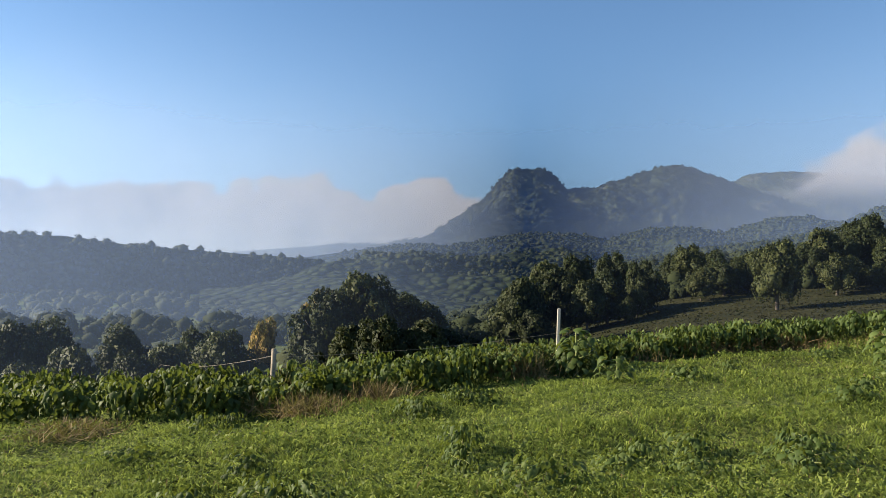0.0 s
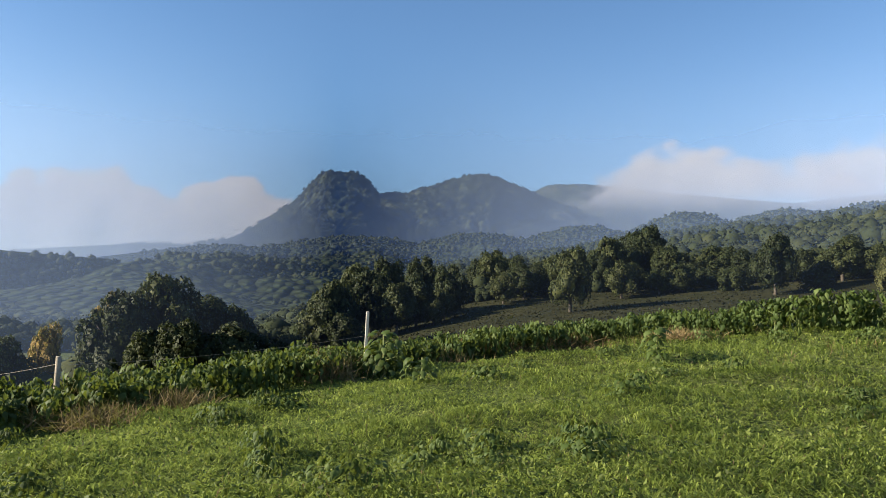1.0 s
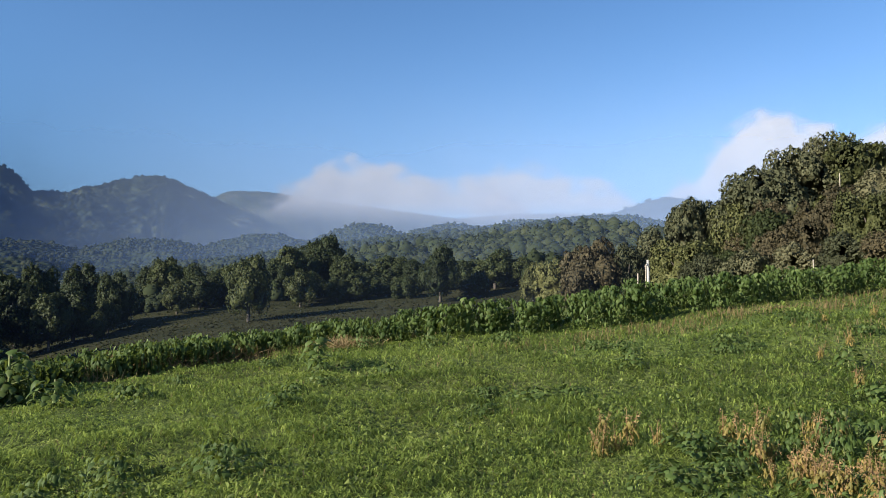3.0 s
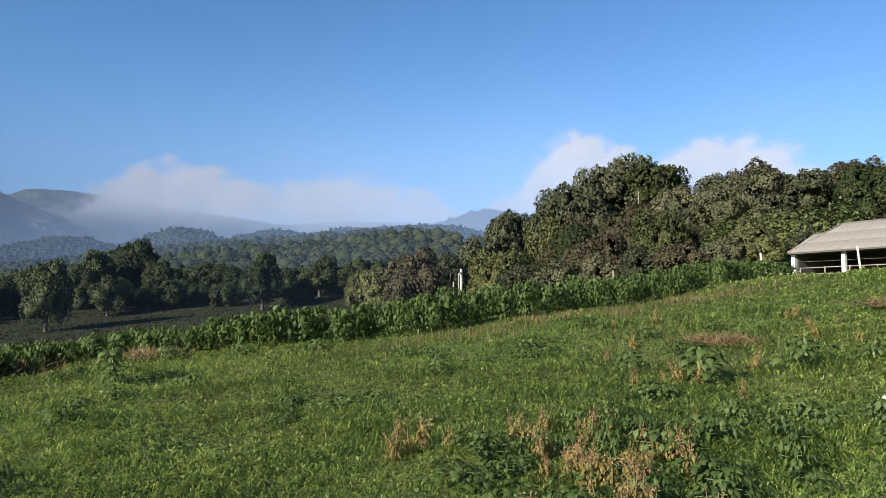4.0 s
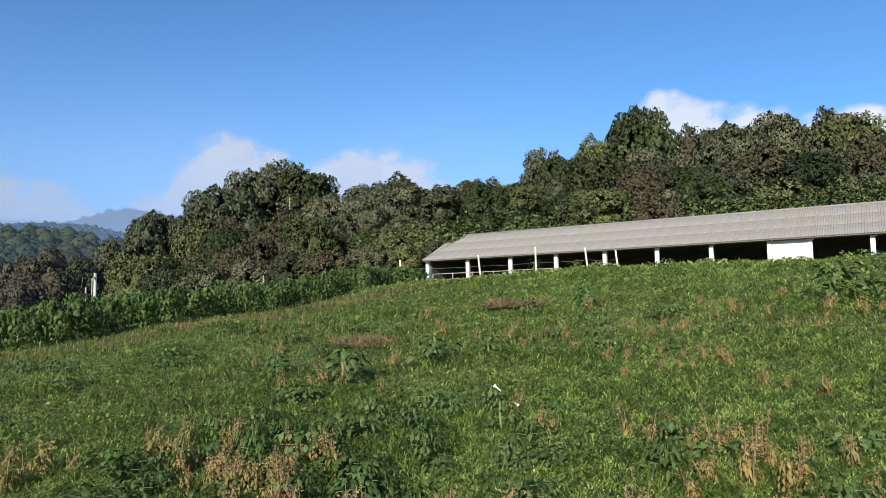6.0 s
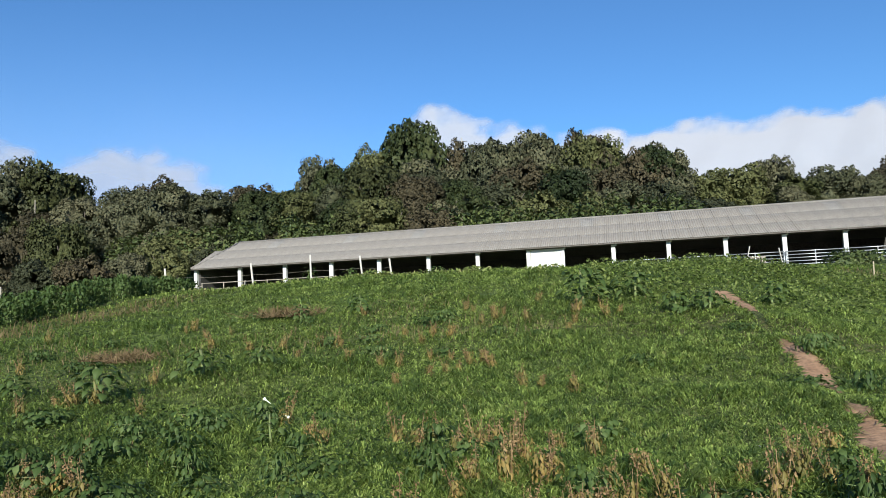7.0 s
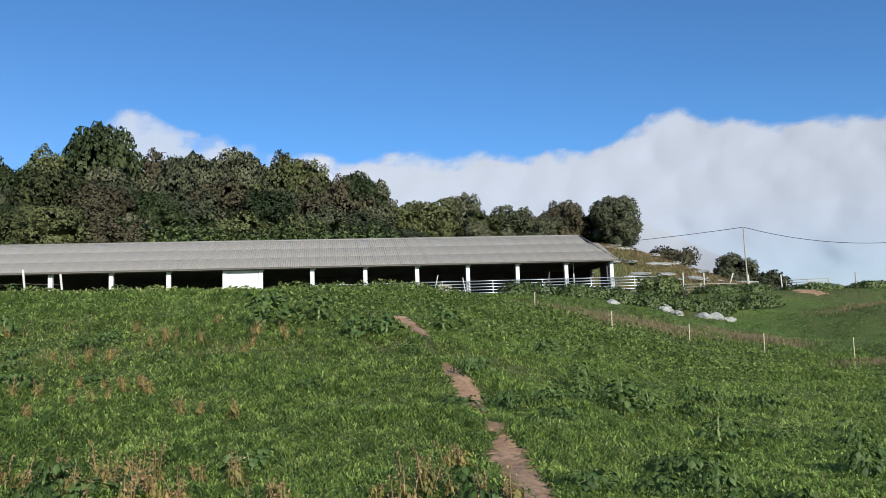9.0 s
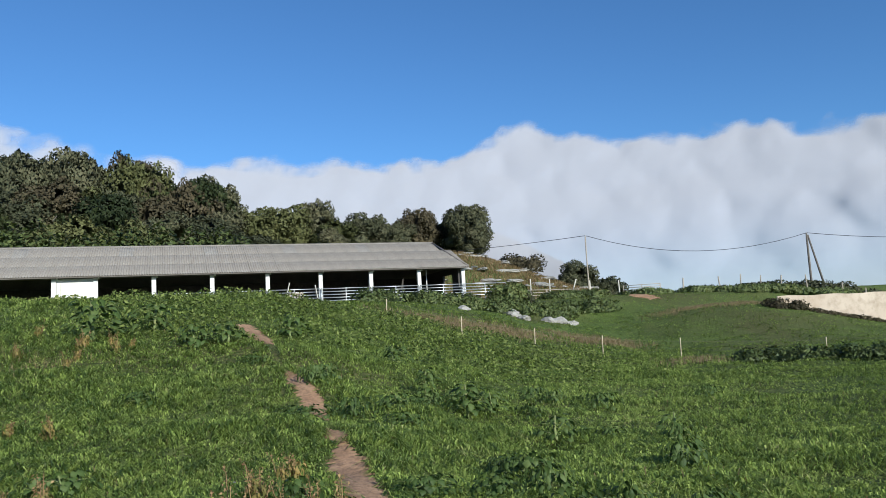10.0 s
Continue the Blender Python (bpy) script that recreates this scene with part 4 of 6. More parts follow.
def rail_panel(name, length, height, bars, label, group, upright=3, mat=None):
    mat = mat or M_STEEL
    t = tagged(new(name), label, "railing", group)
    bar = tube_mesh("bar", (0, 0, 0), (0, -length, 0), 0.035, mat)
    post = tube_mesh("upright", (0, 0, -0.25), (0, 0, height + 0.06), 0.045, mat)
    for k in range(bars):
        part("bar", bar, t, "", pose(0, 0, 0.18 + (height - 0.18) * k / (bars - 1)))
    for k in range(upright):
        part("upright", post, t, "", pose(0.02, -length * k / (upright - 1) * 0.985 - 0.03, 0))
    return t


first = rail_panel("steel_railing", 4.1, 1.15, 5, "galvanised steel cattle railing before the barn", "cattle railings")
spots = [(COL_Y[k] + 0.05) for k in range(9, 15)] + [BY1 + 0.5]
place(first, pose(CX - 0.42, spots[0], BZ))
for y in spots[1:]:
    copy_thing(first, pose(CX - 0.42 + random.Random(int(y * 9)).uniform(-0.05, 0.05), y, BZ))
low = rail_panel("steel_railing", 3.9, 0.75, 3, "low galvanised railing beside the white bay", "cattle railings")
place(low, pose(CX - 0.5, COL_Y[8] - 0.1, BZ))
copy_thing(low, pose(CX - 0.5, COL_Y[7] + 2.1, BZ - 0.1))
wood_rail = rail_panel("wooden_rail", 4.2, 0.7, 2, "weathered wooden rail before the barn", "wooden rails", 3, M_WOOD)
place(wood_rail, pose(CX - 1.6, BY0 + 2.5, gz(CX - 1.6, BY0) + 0.1))
for k in range(1, 4):
    copy_thing(wood_rail, pose(CX - 1.6 - 0.2 * k, BY0 + 2.5 - 4.2 * k, gz(CX - 1.6, BY0 - 4 * k) + 0.1, 0, 0, 1.5 * k))

# a trough, a leaning plank and a crate near the middle of the front
trough = thing("trough", pose(CX - 1.3, COL_Y[11] + 0.6, gz(CX - 1.3, COL_Y[11]) + 0.0), "white concrete cattle trough before the railing", "trough")
bm2 = bmesh.new()
box(bm2, -0.4, 0.4, -0.95, 0.95, 0, 0.12, 0.02)
for x0, x1, y0, y1 in ((-0.4, -0.3, -0.95, 0.95), (0.3, 0.4, -0.95, 0.95), (-0.3, 0.3, -0.95, -0.85), (-0.3, 0.3, 0.85, 0.95)):
    box(bm2, x0, x1, y0, y1, 0.121, 0.85, 0.01)
part("basin", bm_mesh("basin", bm2, M_WHITE), trough)


def plank(x, y, z, length, lean, turn, label):
    bm = bmesh.new()
    box(bm, -0.09, 0.09, -0.03, 0.03, 0, length, 0.008)
    ob = new("plank", bm_mesh("plank", bm, M_PALEWOOD))
    return tagged(place(ob, pose(x, y, z - 0.05, lean, 0, turn)), label, "plank", "loose planks")


plank(CX - 0.75, COL_Y[11] - 1.15, BZ - 0.1, 1.9, 14, 8, "pale plank leaning on the railing")
plank(CX - 0.9, COL_Y[12] + 0.35, BZ - 0.2, 1.7, -9, 4, "pale plank leaning on a barn column")
crate = thing("pallet", pose(CX - 0.9, COL_Y[11] - 2.1, BZ - 0.2, 0, 0, 6), "grey wooden pallet standing on edge by the railing", "pallet")
bm = bmesh.new(); box(bm, -0.02, 0.02, -0.05, 0.05, 0, 1.1, 0.004); slat = bm_mesh("slat", bm, M_WOOD)
bm = bmesh.new(); box(bm, -0.05, -0.025, -0.55, 0.55, 0, 0.1, 0.004); rail_me = bm_mesh("stringer", bm, M_WOOD)
for k in range(6):
    part("slat", slat, crate, "", pose(0, -0.5 + 0.2 * k, 0))
for z in (0.1, 0.5, 0.95):
    part("stringer", rail_me, crate, "", pose(0, 0, z))

# ---- posts, poles, wires and fences ----
def post(name, x, y, height, radius, mat, label, lean=(0.0, 0.0), turn=0.0, group="posts", square=False, sink=0.35, z=None, category="post"):
    bm = bmesh.new()
    if square:
        box(bm, -radius, radius, -radius, radius, -sink, height, 0.012)
    else:
        tube(bm, (0, 0, -sink), (0, 0, height), radius, radius * 0.86, 10, radius * 0.25, 4)
    ob = new(name, bm_mesh(name, bm, mat, not square))
    return tagged(place(ob, pose(x, y, gz(x, y) if z is None else z, lean[0], lean[1], turn)), label, category, group)


post("concrete_post", -2.55, 15.4, 1.42, 0.034, M_PALEWOOD, "pale square post rising out of the large leaves", (0, 1.5), 10, "field posts", True)
post("wooden_post", -7.0, 11.75, 0.95, 0.05, M_WOOD, "weathered wooden fence post beside dry brush", (1, 3.5), 0, "field posts")
post("wooden_post", -12.2, 11.9, 0.62, 0.05, M_DARKWOOD, "dark leaning fence post among the leaves", (0, 26), 0, "field posts")
sign = thing("signal_post", pose(14.96, 20.29, gz(14.96, 20.29), 0, -1.5, 38), "grey post with a short side arm behind the crop", "post")
bm = bmesh.new(); tube(bm, (0, 0, -0.3), (0, 0, 1.55), 0.045, 0.042, 10); part("shaft", bm_mesh("shaft", bm, M_CONC, True), sign)
bm = bmesh.new(); tube(bm, (-0.04, 0, 1.42), (-0.27, 0, 1.33), 0.03, 0.025, 8); part("arm", bm_mesh("arm", bm, M_PALEWOOD, True), sign)
bm = bmesh.new(); tube(bm, (-0.28, 0, -0.3), (-0.27, 0, 1.4), 0.018, 0.015, 8); part("stake", bm_mesh("stake", bm, M_WOOD, True), sign)
post("thin_post", 18.67, 26.25, 1.35, 0.035, M_WOOD, "thin grey post behind the crop", (0, 1), 0, "field posts")
post("thin_post", 20.85, 56.24, 5.3, 0.07, M_WOOD, "thin grey pole in the meadow below", (0, 0), 0, "thin poles", category="pole")
post("thin_post", 40.38, 37.87, 2.7, 0.05, M_WOOD, "thin grey pole among dry scrub", (0, 0), 0, "thin poles", category="pole")
# pale fence posts before the left part of the barn
for x, y, h, ly in ((39.1, 25.14, 1.45, -6), (41.55, 20.95, 1.68, -7), (43.0, 17.9, 2.05, -2), (44.15, 15.0, 1.75, -8), (44.7, 13.3, 1.55, -9)):
    post("fence_post", x, y, h, 0.065, M_PALEWOOD, "pale leaning fence post in the rough grass", (ly, 0), 58, "pale fence posts")


def wire(name, points, radius, mat, label, sag=0.0, category="wire"):
    """One hanging wire through some points."""
    cu = bpy.data.curves.new(name, "CURVE")
    cu.dimensions, cu.bevel_depth, cu.bevel_resolution = "3D", radius, 1
    sp = cu.splines.new("POLY")
    pts = []
    for a, b in zip(points, points[1:]):
        a, b = Vector(a), Vector(b)
        for k in range(16):
            s = k / 16
            pts.append(a.lerp(b, s) - Vector((0, 0, sag * 4 * s * (1 - s))))
    pts.append(Vector(points[-1]))
    sp.points.add(len(pts) - 1)
    for q, p in zip(sp.points, pts):
        q.co = (*p, 1)
    cu.materials.append(mat)
    return tagged(new(name, cu), label, category, "wires")


def on(x, y, h):
    return (x, y, gz(x, y) + h)


wire("fence_wire", [on(-7.0, 11.75, 0.82), on(-15.5, 19.5, 1.0), on(-24, 27, 1.0)], 0.003, M_WOOD, "slack fence wire running downhill from the post", 0.12)
wire("fence_wire", [on(-7.0, 11.75, 0.8), on(-2.6, 15.4, 0.9)], 0.0025, M_WOOD, "slack fence wire between two field posts", 0.08)
wire("fence_wire", [on(39.1, 25.14, 0.9), on(41.55, 20.95, 1.0), on(43.0, 17.9, 1.1), on(44.15, 15.0, 1.0), on(44.7, 13.3, 1.0)], 0.004, M_WOOD, "fence wire between the pale posts", 0.05)

# stakes of the electric fence down the slope
for x, y, h in ((33.86, -10.1, 0.78), (31.3, -12.67, 0.86), (33.2, -17.07, 0.84), (33.29, -20.76, 0.95), (31.43, -23.9, 0.98), (27.67, -29.01, 0.78)):
    post("stake", x, y, h, 0.03, M_STAKE, "thin tan fence stake in the pasture", (1.5, 1), 0, "fence stakes", sink=0.2)
wire("fence_wire", [on(33.86, -10.1, 0.7), on(31.3, -12.67, 0.75), on(33.2, -17.07, 0.7), on(33.29, -20.76, 0.8), on(31.43, -23.9, 0.8), on(27.67, -29.01, 0.65)], 0.0018, M_WOOD, "thin fence wire between the stakes", 0.03)

# utility poles and their cable
def utility_pole(x, y, top, strut):
    z = gz(x, y)
    t = thing("utility_pole", pose(x, y, z), "braced wooden utility pole on the crest" if strut else "tall grey utility pole on the crest", "utility pole", "utility poles")
    bm = bmesh.new(); tube(bm, (0, 0, -0.5), (0, 0, top - z), 0.13 if strut else 0.09, 0.09 if strut else 0.06, 10, 0.02, 4); part("shaft", bm_mesh("shaft", bm, M_DARKWOOD if strut else M_WOOD, True), t)
    bm = bmesh.new(); tube(bm, (-0.05, 0, top - z - 0.12), (-0.05, 0, top - z + 0.1), 0.05, 0.035, 8); part("insulator", bm_mesh("insulator", bm, M_CONC, True), t)
    if strut:
        bm = bmesh.new(); tube(bm, (-0.75, -1.1, -0.4), (-0.02, -0.12, top - z - 0.15), 0.11, 0.09, 10); part("brace", bm_mesh("brace", bm, M_DARKWOOD, True), t)
    return (x - 0.05, y, top + 0.06)


p1 = utility_pole(71.46, -43.15, 11.0, False)
p2 = utility_pole(62.16, -64.37, 9.8, True)
wire("cable", [(108.0, -10.0, 13.5), p1], 0.03, M_CABLE, "black overhead cable between poles", 1.0, "cable")
wire("cable", [p1, p2], 0.03, M_CABLE, "black overhead cable between poles", 1.8, "cable")
wire("cable", [p2, (40.0, -88.0, 9.5)], 0.03, M_CABLE, "black overhead cable between poles", 1.6, "cable")
# thin masts among the oaks
mast = thing("mast", pose(110.6, 22.0, gz(110.6, 22.0)), "thin grey mast with a cross arm above the oaks", "mast")
bm = bmesh.new(); tube(bm, (0, 0, -0.5), (0, 0, 29.0 - gz(110.6, 22.0)), 0.14, 0.1, 8); part("shaft", bm_mesh("shaft", bm, M_CONC, True), mast)
bm = bmesh.new(); tube(bm, (0, -0.8, 28.4 - gz(110.6, 22.0)), (0, 0.8, 28.4 - gz(110.6, 22.0)), 0.06, 0.06, 8); part("cross_arm", bm_mesh("cross_arm", bm, M_DARKWOOD, True), mast)
post("pole", 84.9, 75.4, 19.9 - gz(84.9, 75.4), 0.07, M_WOOD, "pale pole standing among the oaks", (0, 0), 0, "thin poles", category="pole")

# fence and gates along the crest
rng = random.Random(11)
for k, (x, y, h) in enumerate(((76.2, -38.6, 1.3), (75.3, -40.5, 1.5), (74.2, -42.4, 1.7), (73.1, -44.3, 1.5), (71.4, -46.9, 1.4), (67.6, -52.3, 1.2), (65.3, -55.2, 1.1), (64.0, -56.7, 1.2),
                               (62.7, -58.1, 1.0), (61.4, -59.5, 1.0), (59.7, -61.2, 1.2), (57.4, -63.3, 1.1), (56.0, -64.6, 1.0), (54.0, -66.4, 1.1), (51.5, -68.4, 1.1))):
    lean = (12, -14) if k == 2 else (rng.uniform(-5, 5), rng.uniform(-4, 4))
    post("fence_post", x, y, h + 0.55, 0.075, M_PALEWOOD if k < 5 else M_WOOD, "grey fence post along the crest", lean, rng.uniform(0, 90), "crest fence posts")
gate = rail_panel("field_gate", 4.0, 1.2, 5, "grey five-barred field gate on the crest", "field gates", 3, M_WOOD)
place(gate, pose(72.7, -48.2, gz(72.6, -48.7) + 0.15, 0, 0, -35))
pen = rail_panel("field_gate", 4.4, 1.0, 4, "grey railing beside the barn's end", "field gates", 3, M_WOOD)
place(pen, pose(66.5, -27.5, gz(66.5, -27.5) + 0.1, 0, 0, 10))
copy_thing(pen, pose(67.3, -32.0, gz(67.3, -32.0) + 0.1, 0, 0, 12))
copy_thing(pen, pose(68.3, -36.4, gz(68.3, -36.4) + 0.1, 0, 0, 14))

# retaining wall
wall = thing("retaining_wall", pose(45.6, -44.0, 0.0), "long pale concrete retaining wall along the pasture", "wall")
bm = bmesh.new()
n = 26
pts = []
for k in range(n + 1):
    s = k / n
    x, y = 45.7 - 12.0 * s, -43.8 - 17.2 * s
    pts.append((x, y, 2.85 - 0.45 * s + 0.04 * math.sin(k * 1.7)))
nx, ny = 0.82, -0.572
front, back = [], []
for x, y, z in pts:
    front.append((bm.verts.new((x, y, -2.0)), bm.verts.new((x + 0.03 * nx, y + 0.03 * ny, z))))
    back.append((bm.verts.new((x + 0.5 * nx, y + 0.5 * ny, -2.0)), bm.verts.new((x + 0.5 * nx, y + 0.5 * ny, z))))
for k in range(n):
    (a0, a1), (b0, b1) = front[k], front[k + 1]
    (c0, c1), (d0, d1) = back[k], back[k + 1]
    bm.faces.new((a0, a1, b1, b0)); bm.faces.new((c0, d0, d1, c1)); bm.faces.new((a1, c1, d1, b1))
bm.faces.new((front[0][0], back[0][0], back[0][1], front[0][1]))
bm.faces.new((front[-1][0], front[-1][1], back[-1][1], back[-1][0]))
bmesh.ops.translate(bm, verts=bm.verts, vec=(-45.6, 44.0, 0))
M_WALL = surface("stained pale concrete", (0.46, 0.36, 0.27), (0.60, 0.50, 0.39), (0.40, 0.31, 0.23), 0.35, 2.2, 0.95, 0.4, 0.03)
part("wall_face", bm_mesh("wall_face", bm, M_WALL), wall)


# ---- rocks ----
def rock(x, y, sx, sy, sz, seed, label, mat=None, group="pale rocks", z=None):
    bm = bmesh.new()
    bmesh.ops.create_icosphere(bm, subdivisions=3, radius=1.0)
    for v in bm.verts:
        d = noise.fractal(v.co * 1.3 + Vector((seed, 0, 0)), 1.0, 2.0, 4)
        v.co *= 1 + 0.35 * d
        v.co.z = max(v.co.z, -0.5)
    for v in bm.verts:
        v.co = Vector((v.co.x * sx, v.co.y * sy, v.co.z * sz))
    ob = new("rock", bm_mesh("rock", bm, mat or M_ROCK))
    return tagged(place(ob, pose(x, y, (gz(x, y) if z is None else z) + 0.1 * sz, 0, 0, seed * 40)), label, "rock", group)


for k, (x, y, s) in enumerate(((53.6, -25.6, 0.6), (52.6, -26.0, 0.5), (53.4, -28.4, 0.6), (53.8, -29.6, 0.6), (53.9, -30.8, 0.45), (49.6, -20.0, 0.4))):
    rock(x, y, s, s * 1.2, s * 0.62, k + 1, "pale limestone boulder below the bramble bank")
rng = random.Random(5)
for k in range(48):
    s = k / 47
    x, y = 80 + 14 * rng.random(), -27 - 24 * s + rng.uniform(-2, 2)
    q = rng.uniform(0.4, 1.1)
    rock(x, y, q * 0.7, q * 1.9, q * 0.3, k + 20, "weathered grey rock outcrop on the grassy slope", M_OUTCROP, "slope rocks")
rock(8.9, -1.55, 0.10, 0.12, 0.045, 70, "flat grey stone lying in the grass", M_CONC)

# ---- bare earth ----
def strip(name, label, pts, widths, seed, lift=0.012):
    """A worn strip of earth that follows the ground, with ragged edges."""
    rng = random.Random(seed)
    V, cols = [], 7
    rows = 0
    for (a, b), (w0, w1) in zip(zip(pts, pts[1:]), zip(widths, widths[1:])):
        for k in range(22):
            s = k / 22
            x, y, w = a[0] + (b[0] - a[0]) * s, a[1] + (b[1] - a[1]) * s, w0 + (w1 - w0) * s
            d = Vector((b[0] - a[0], b[1] - a[1])).normalized()
            l, r = w * rng.uniform(0.5, 1.35), w * rng.uniform(0.5, 1.35)
            for c in range(cols):
                o = -l + (l + r) * c / (cols - 1)
                px, py = x - d.y * o, y + d.x * o
                side = abs(c / (cols - 1) - 0.5) * 2
                V.append((px, py, gz(px, py) + lift * (1 - side ** 3 * 1.3)))
            rows += 1
    ob = new(name, mesh_from(name, V, grid_faces(rows, cols)[:, ::-1], M_DIRT, True))
    return tagged(ob, label, "path", kind="structure")


strip("dirt_path", "trodden reddish earth path through the grass", [(5.2, -2.1), (7.3, -2.47), (9.1, -2.68), (9.75, -2.78)], [0.2, 0.2, 0.24, 0.06], 1)
strip("dirt_path", "trodden reddish earth path through the grass", [(9.7, -2.8), (10.1, -2.8), (10.6, -2.75)], [0.04, 0.16, 0.05], 2)
strip("dirt_path", "trodden reddish earth path through the grass", [(11.4, -2.95), (12.4, -2.97), (13.6, -2.95), (14.9, -2.85)], [0.05, 0.19, 0.2, 0.05], 3)
strip("dirt_path", "bare patch of reddish earth on the path", [(17.7, -2.95), (19.2, -2.85), (21.2, -2.75)], [0.12, 0.3, 0.22], 4)
strip("dirt_path", "bare earth before the field gate", [(58.5, -42.2), (60.5, -42.0), (62.5, -42.6)], [0.6, 1.1, 0.4], 5, 0.08)

# ---- large-leaved plants ----
def leaf_arrays(L, wide, droop, fold, tip=0.0, rows=4):
    """A broad pointed leaf along +x with a drooping midrib, folded along it."""
    s = np.linspace(0, 1, rows)
    w = wide * L * np.interp(s, [0, 0.18, 0.42, 0.75, 1.0], [0.28, 0.85, 1.0, 0.62, 0.03])
    x = L * (s - 0.22 * droop * s ** 2)
    z = L * (0.28 * s - droop * s ** 2)
    V = []
    for k in range(rows):
        ripple = 0.04 * L * (1 if k % 2 else -1)
        V += [(x[k] - 0.06 * L, -w[k], z[k] - fold * w[k] + ripple), (x[k], 0, z[k]), (x[k] - 0.06 * L, w[k], z[k] - fold * w[k] - ripple)]
    F = []
    for k in range(rows - 1):
        for c in range(2):
            F.append((k * 3 + c, k * 3 + c + 1, k * 3 + 4 + c, k * 3 + 3 + c))
    return np.array(V), np.array(F)


def turned(V, yaw, pitch, roll, at):
    m = Euler((roll, pitch, yaw)).to_matrix()
    return V @ np.array(m).T + np.array(at)


def foliage_mesh(name, rng, count, height, spread, L, mat, low=0.25, wide=0.42, droop=0.0, rows=4):
    VV, FF, n0 = [], [], 0
    for k in range(count):
        t = low + (1 - low) * rng.random() ** 0.7
        a = k * 2.4 + rng.uniform(-0.5, 0.5)
        rad = spread * rng.uniform(0.15, 1.0) * (1.1 - 0.45 * t)
        l = L * rng.uniform(0.65, 1.2)
        V, F = leaf_arrays(l, wide * rng.uniform(0.85, 1.15), rng.uniform(0.5, 1.25) + droop * rng.random(), rng.uniform(0.1, 0.5), rows=rows)
        V = turned(V, a, rng.uniform(-0.25, 0.35) + droop * rng.uniform(0, 1.3), rng.uniform(-0.4, 0.4), (math.cos(a) * rad, math.sin(a) * rad, height * t))
        VV.append(V); FF.append(F + n0); n0 += len(V)
    return mesh_from(name, np.concatenate(VV), np.concatenate(FF), mat, True)


def stems_mesh(name, rng, count, height, spread, r, mat):
    bm = bmesh.new()
    tube(bm, (0, 0, -0.1), (0.02, 0, height * 0.95), r, r * 0.5, 6, 0.02, 3)
    for k in range(count):
        a = k * 2.4
        z = height * (0.3 + 0.55 * k / max(count, 1))
        tube(bm, (0, 0, z), (math.cos(a) * spread * 0.8, math.sin(a) * spread * 0.8, z + 0.12 * height), r * 0.5, r * 0.3, 5)
    return bm_mesh(name, bm, mat, True)


rng = random.Random(21)
CROP = [(stems_mesh("stem", rng, 6, 0.85, 0.3, 0.018, M_STEM), foliage_mesh("foliage", rng, 120, 0.98, 0.44, 0.135, M_CROP, 0.10, 0.42, 1.3, 3)) for _ in range(5)]
CROP += [(stems_mesh("stem", rng, 5, 0.52, 0.26, 0.016, M_STEM), foliage_mesh("foliage", rng, 100, 0.64, 0.42, 0.125, M_CROP, 0.10, 0.42, 1.2, 3)) for _ in range(4)]
count = 0
for row in range(4):
    x = -16.0
    while x < 36.0:
        y = float(crop_line(x)) + (row - 1.2) * 0.75 + rng.uniform(-0.3, 0.3)
        px = x + rng.uniform(-0.15, 0.15)
        dx = 0.5 + 0.016 * max(px, 0)
        slope_of = float(crop_line(x + 0.2) - crop_line(x)) / 0.2
        x += dx / math.sqrt(1 + slope_of ** 2)
        gap = noise.noise(Vector((px * 0.45, row * 0.6, 3.1)))
        if gap < -0.42 or 24.2 < px < 25.4:
            continue
        k = rng.randrange(5) if px > 7 else 5 + rng.randrange(4)
        h = rng.uniform(0.8, 1.15) * (1.0 if px < 7 else 0.92) * (1 - 0.25 * max(0.0, -gap))
        p = thing("crop_plant", pose(px, y, gz(px, y), rng.uniform(-6, 6), rng.uniform(-6, 6), rng.uniform(0, 360)) @ Matrix.Diagonal((rng.uniform(0.85, 1.1), rng.uniform(0.85, 1.1), h, 1)),
                  "large-leaved green crop plant in a dense row", "crop plant", "crop row")
        part("stem", CROP[k][0], p)
        part("foliage", CROP[k][1], p)
        count += 1

# single plants in the meadow: every leaf is a piece of its own
LEAVES = []
for k in range(5):
    V, F = leaf_arrays(0.3, 0.34 + 0.04 * (k % 3), 0.55 + 0.16 * k, 0.15 + 0.08 * k, rows=6)
    V = V * 0.68
    LEAVES.append(mesh_from("leaf", V, F, M_CROP, True))
STEM1 = stems_mesh("stem", rng, 5, 0.62, 0.16, 0.014, M_STEM)


def trumpet_mesh():
    bm = bmesh.new()
    n = 10
    prof = [(0.0, 0.005), (0.03, 0.006), (0.06, 0.010), (0.082, 0.020), (0.09, 0.030)]
    rings = [[bm.verts.new((z, r * math.cos(2 * math.pi * i / n), r * math.sin(2 * math.pi * i / n))) for i in range(n)] for z, r in prof]
    for a, b in zip(rings, rings[1:]):
        for i in range(n):
            bm.faces.new((a[i], a[(i + 1) % n], b[(i + 1) % n], b[i]))
    return bm_mesh("flower", bm, M_BLOSSOM, True)


FLOWER = trumpet_mesh()


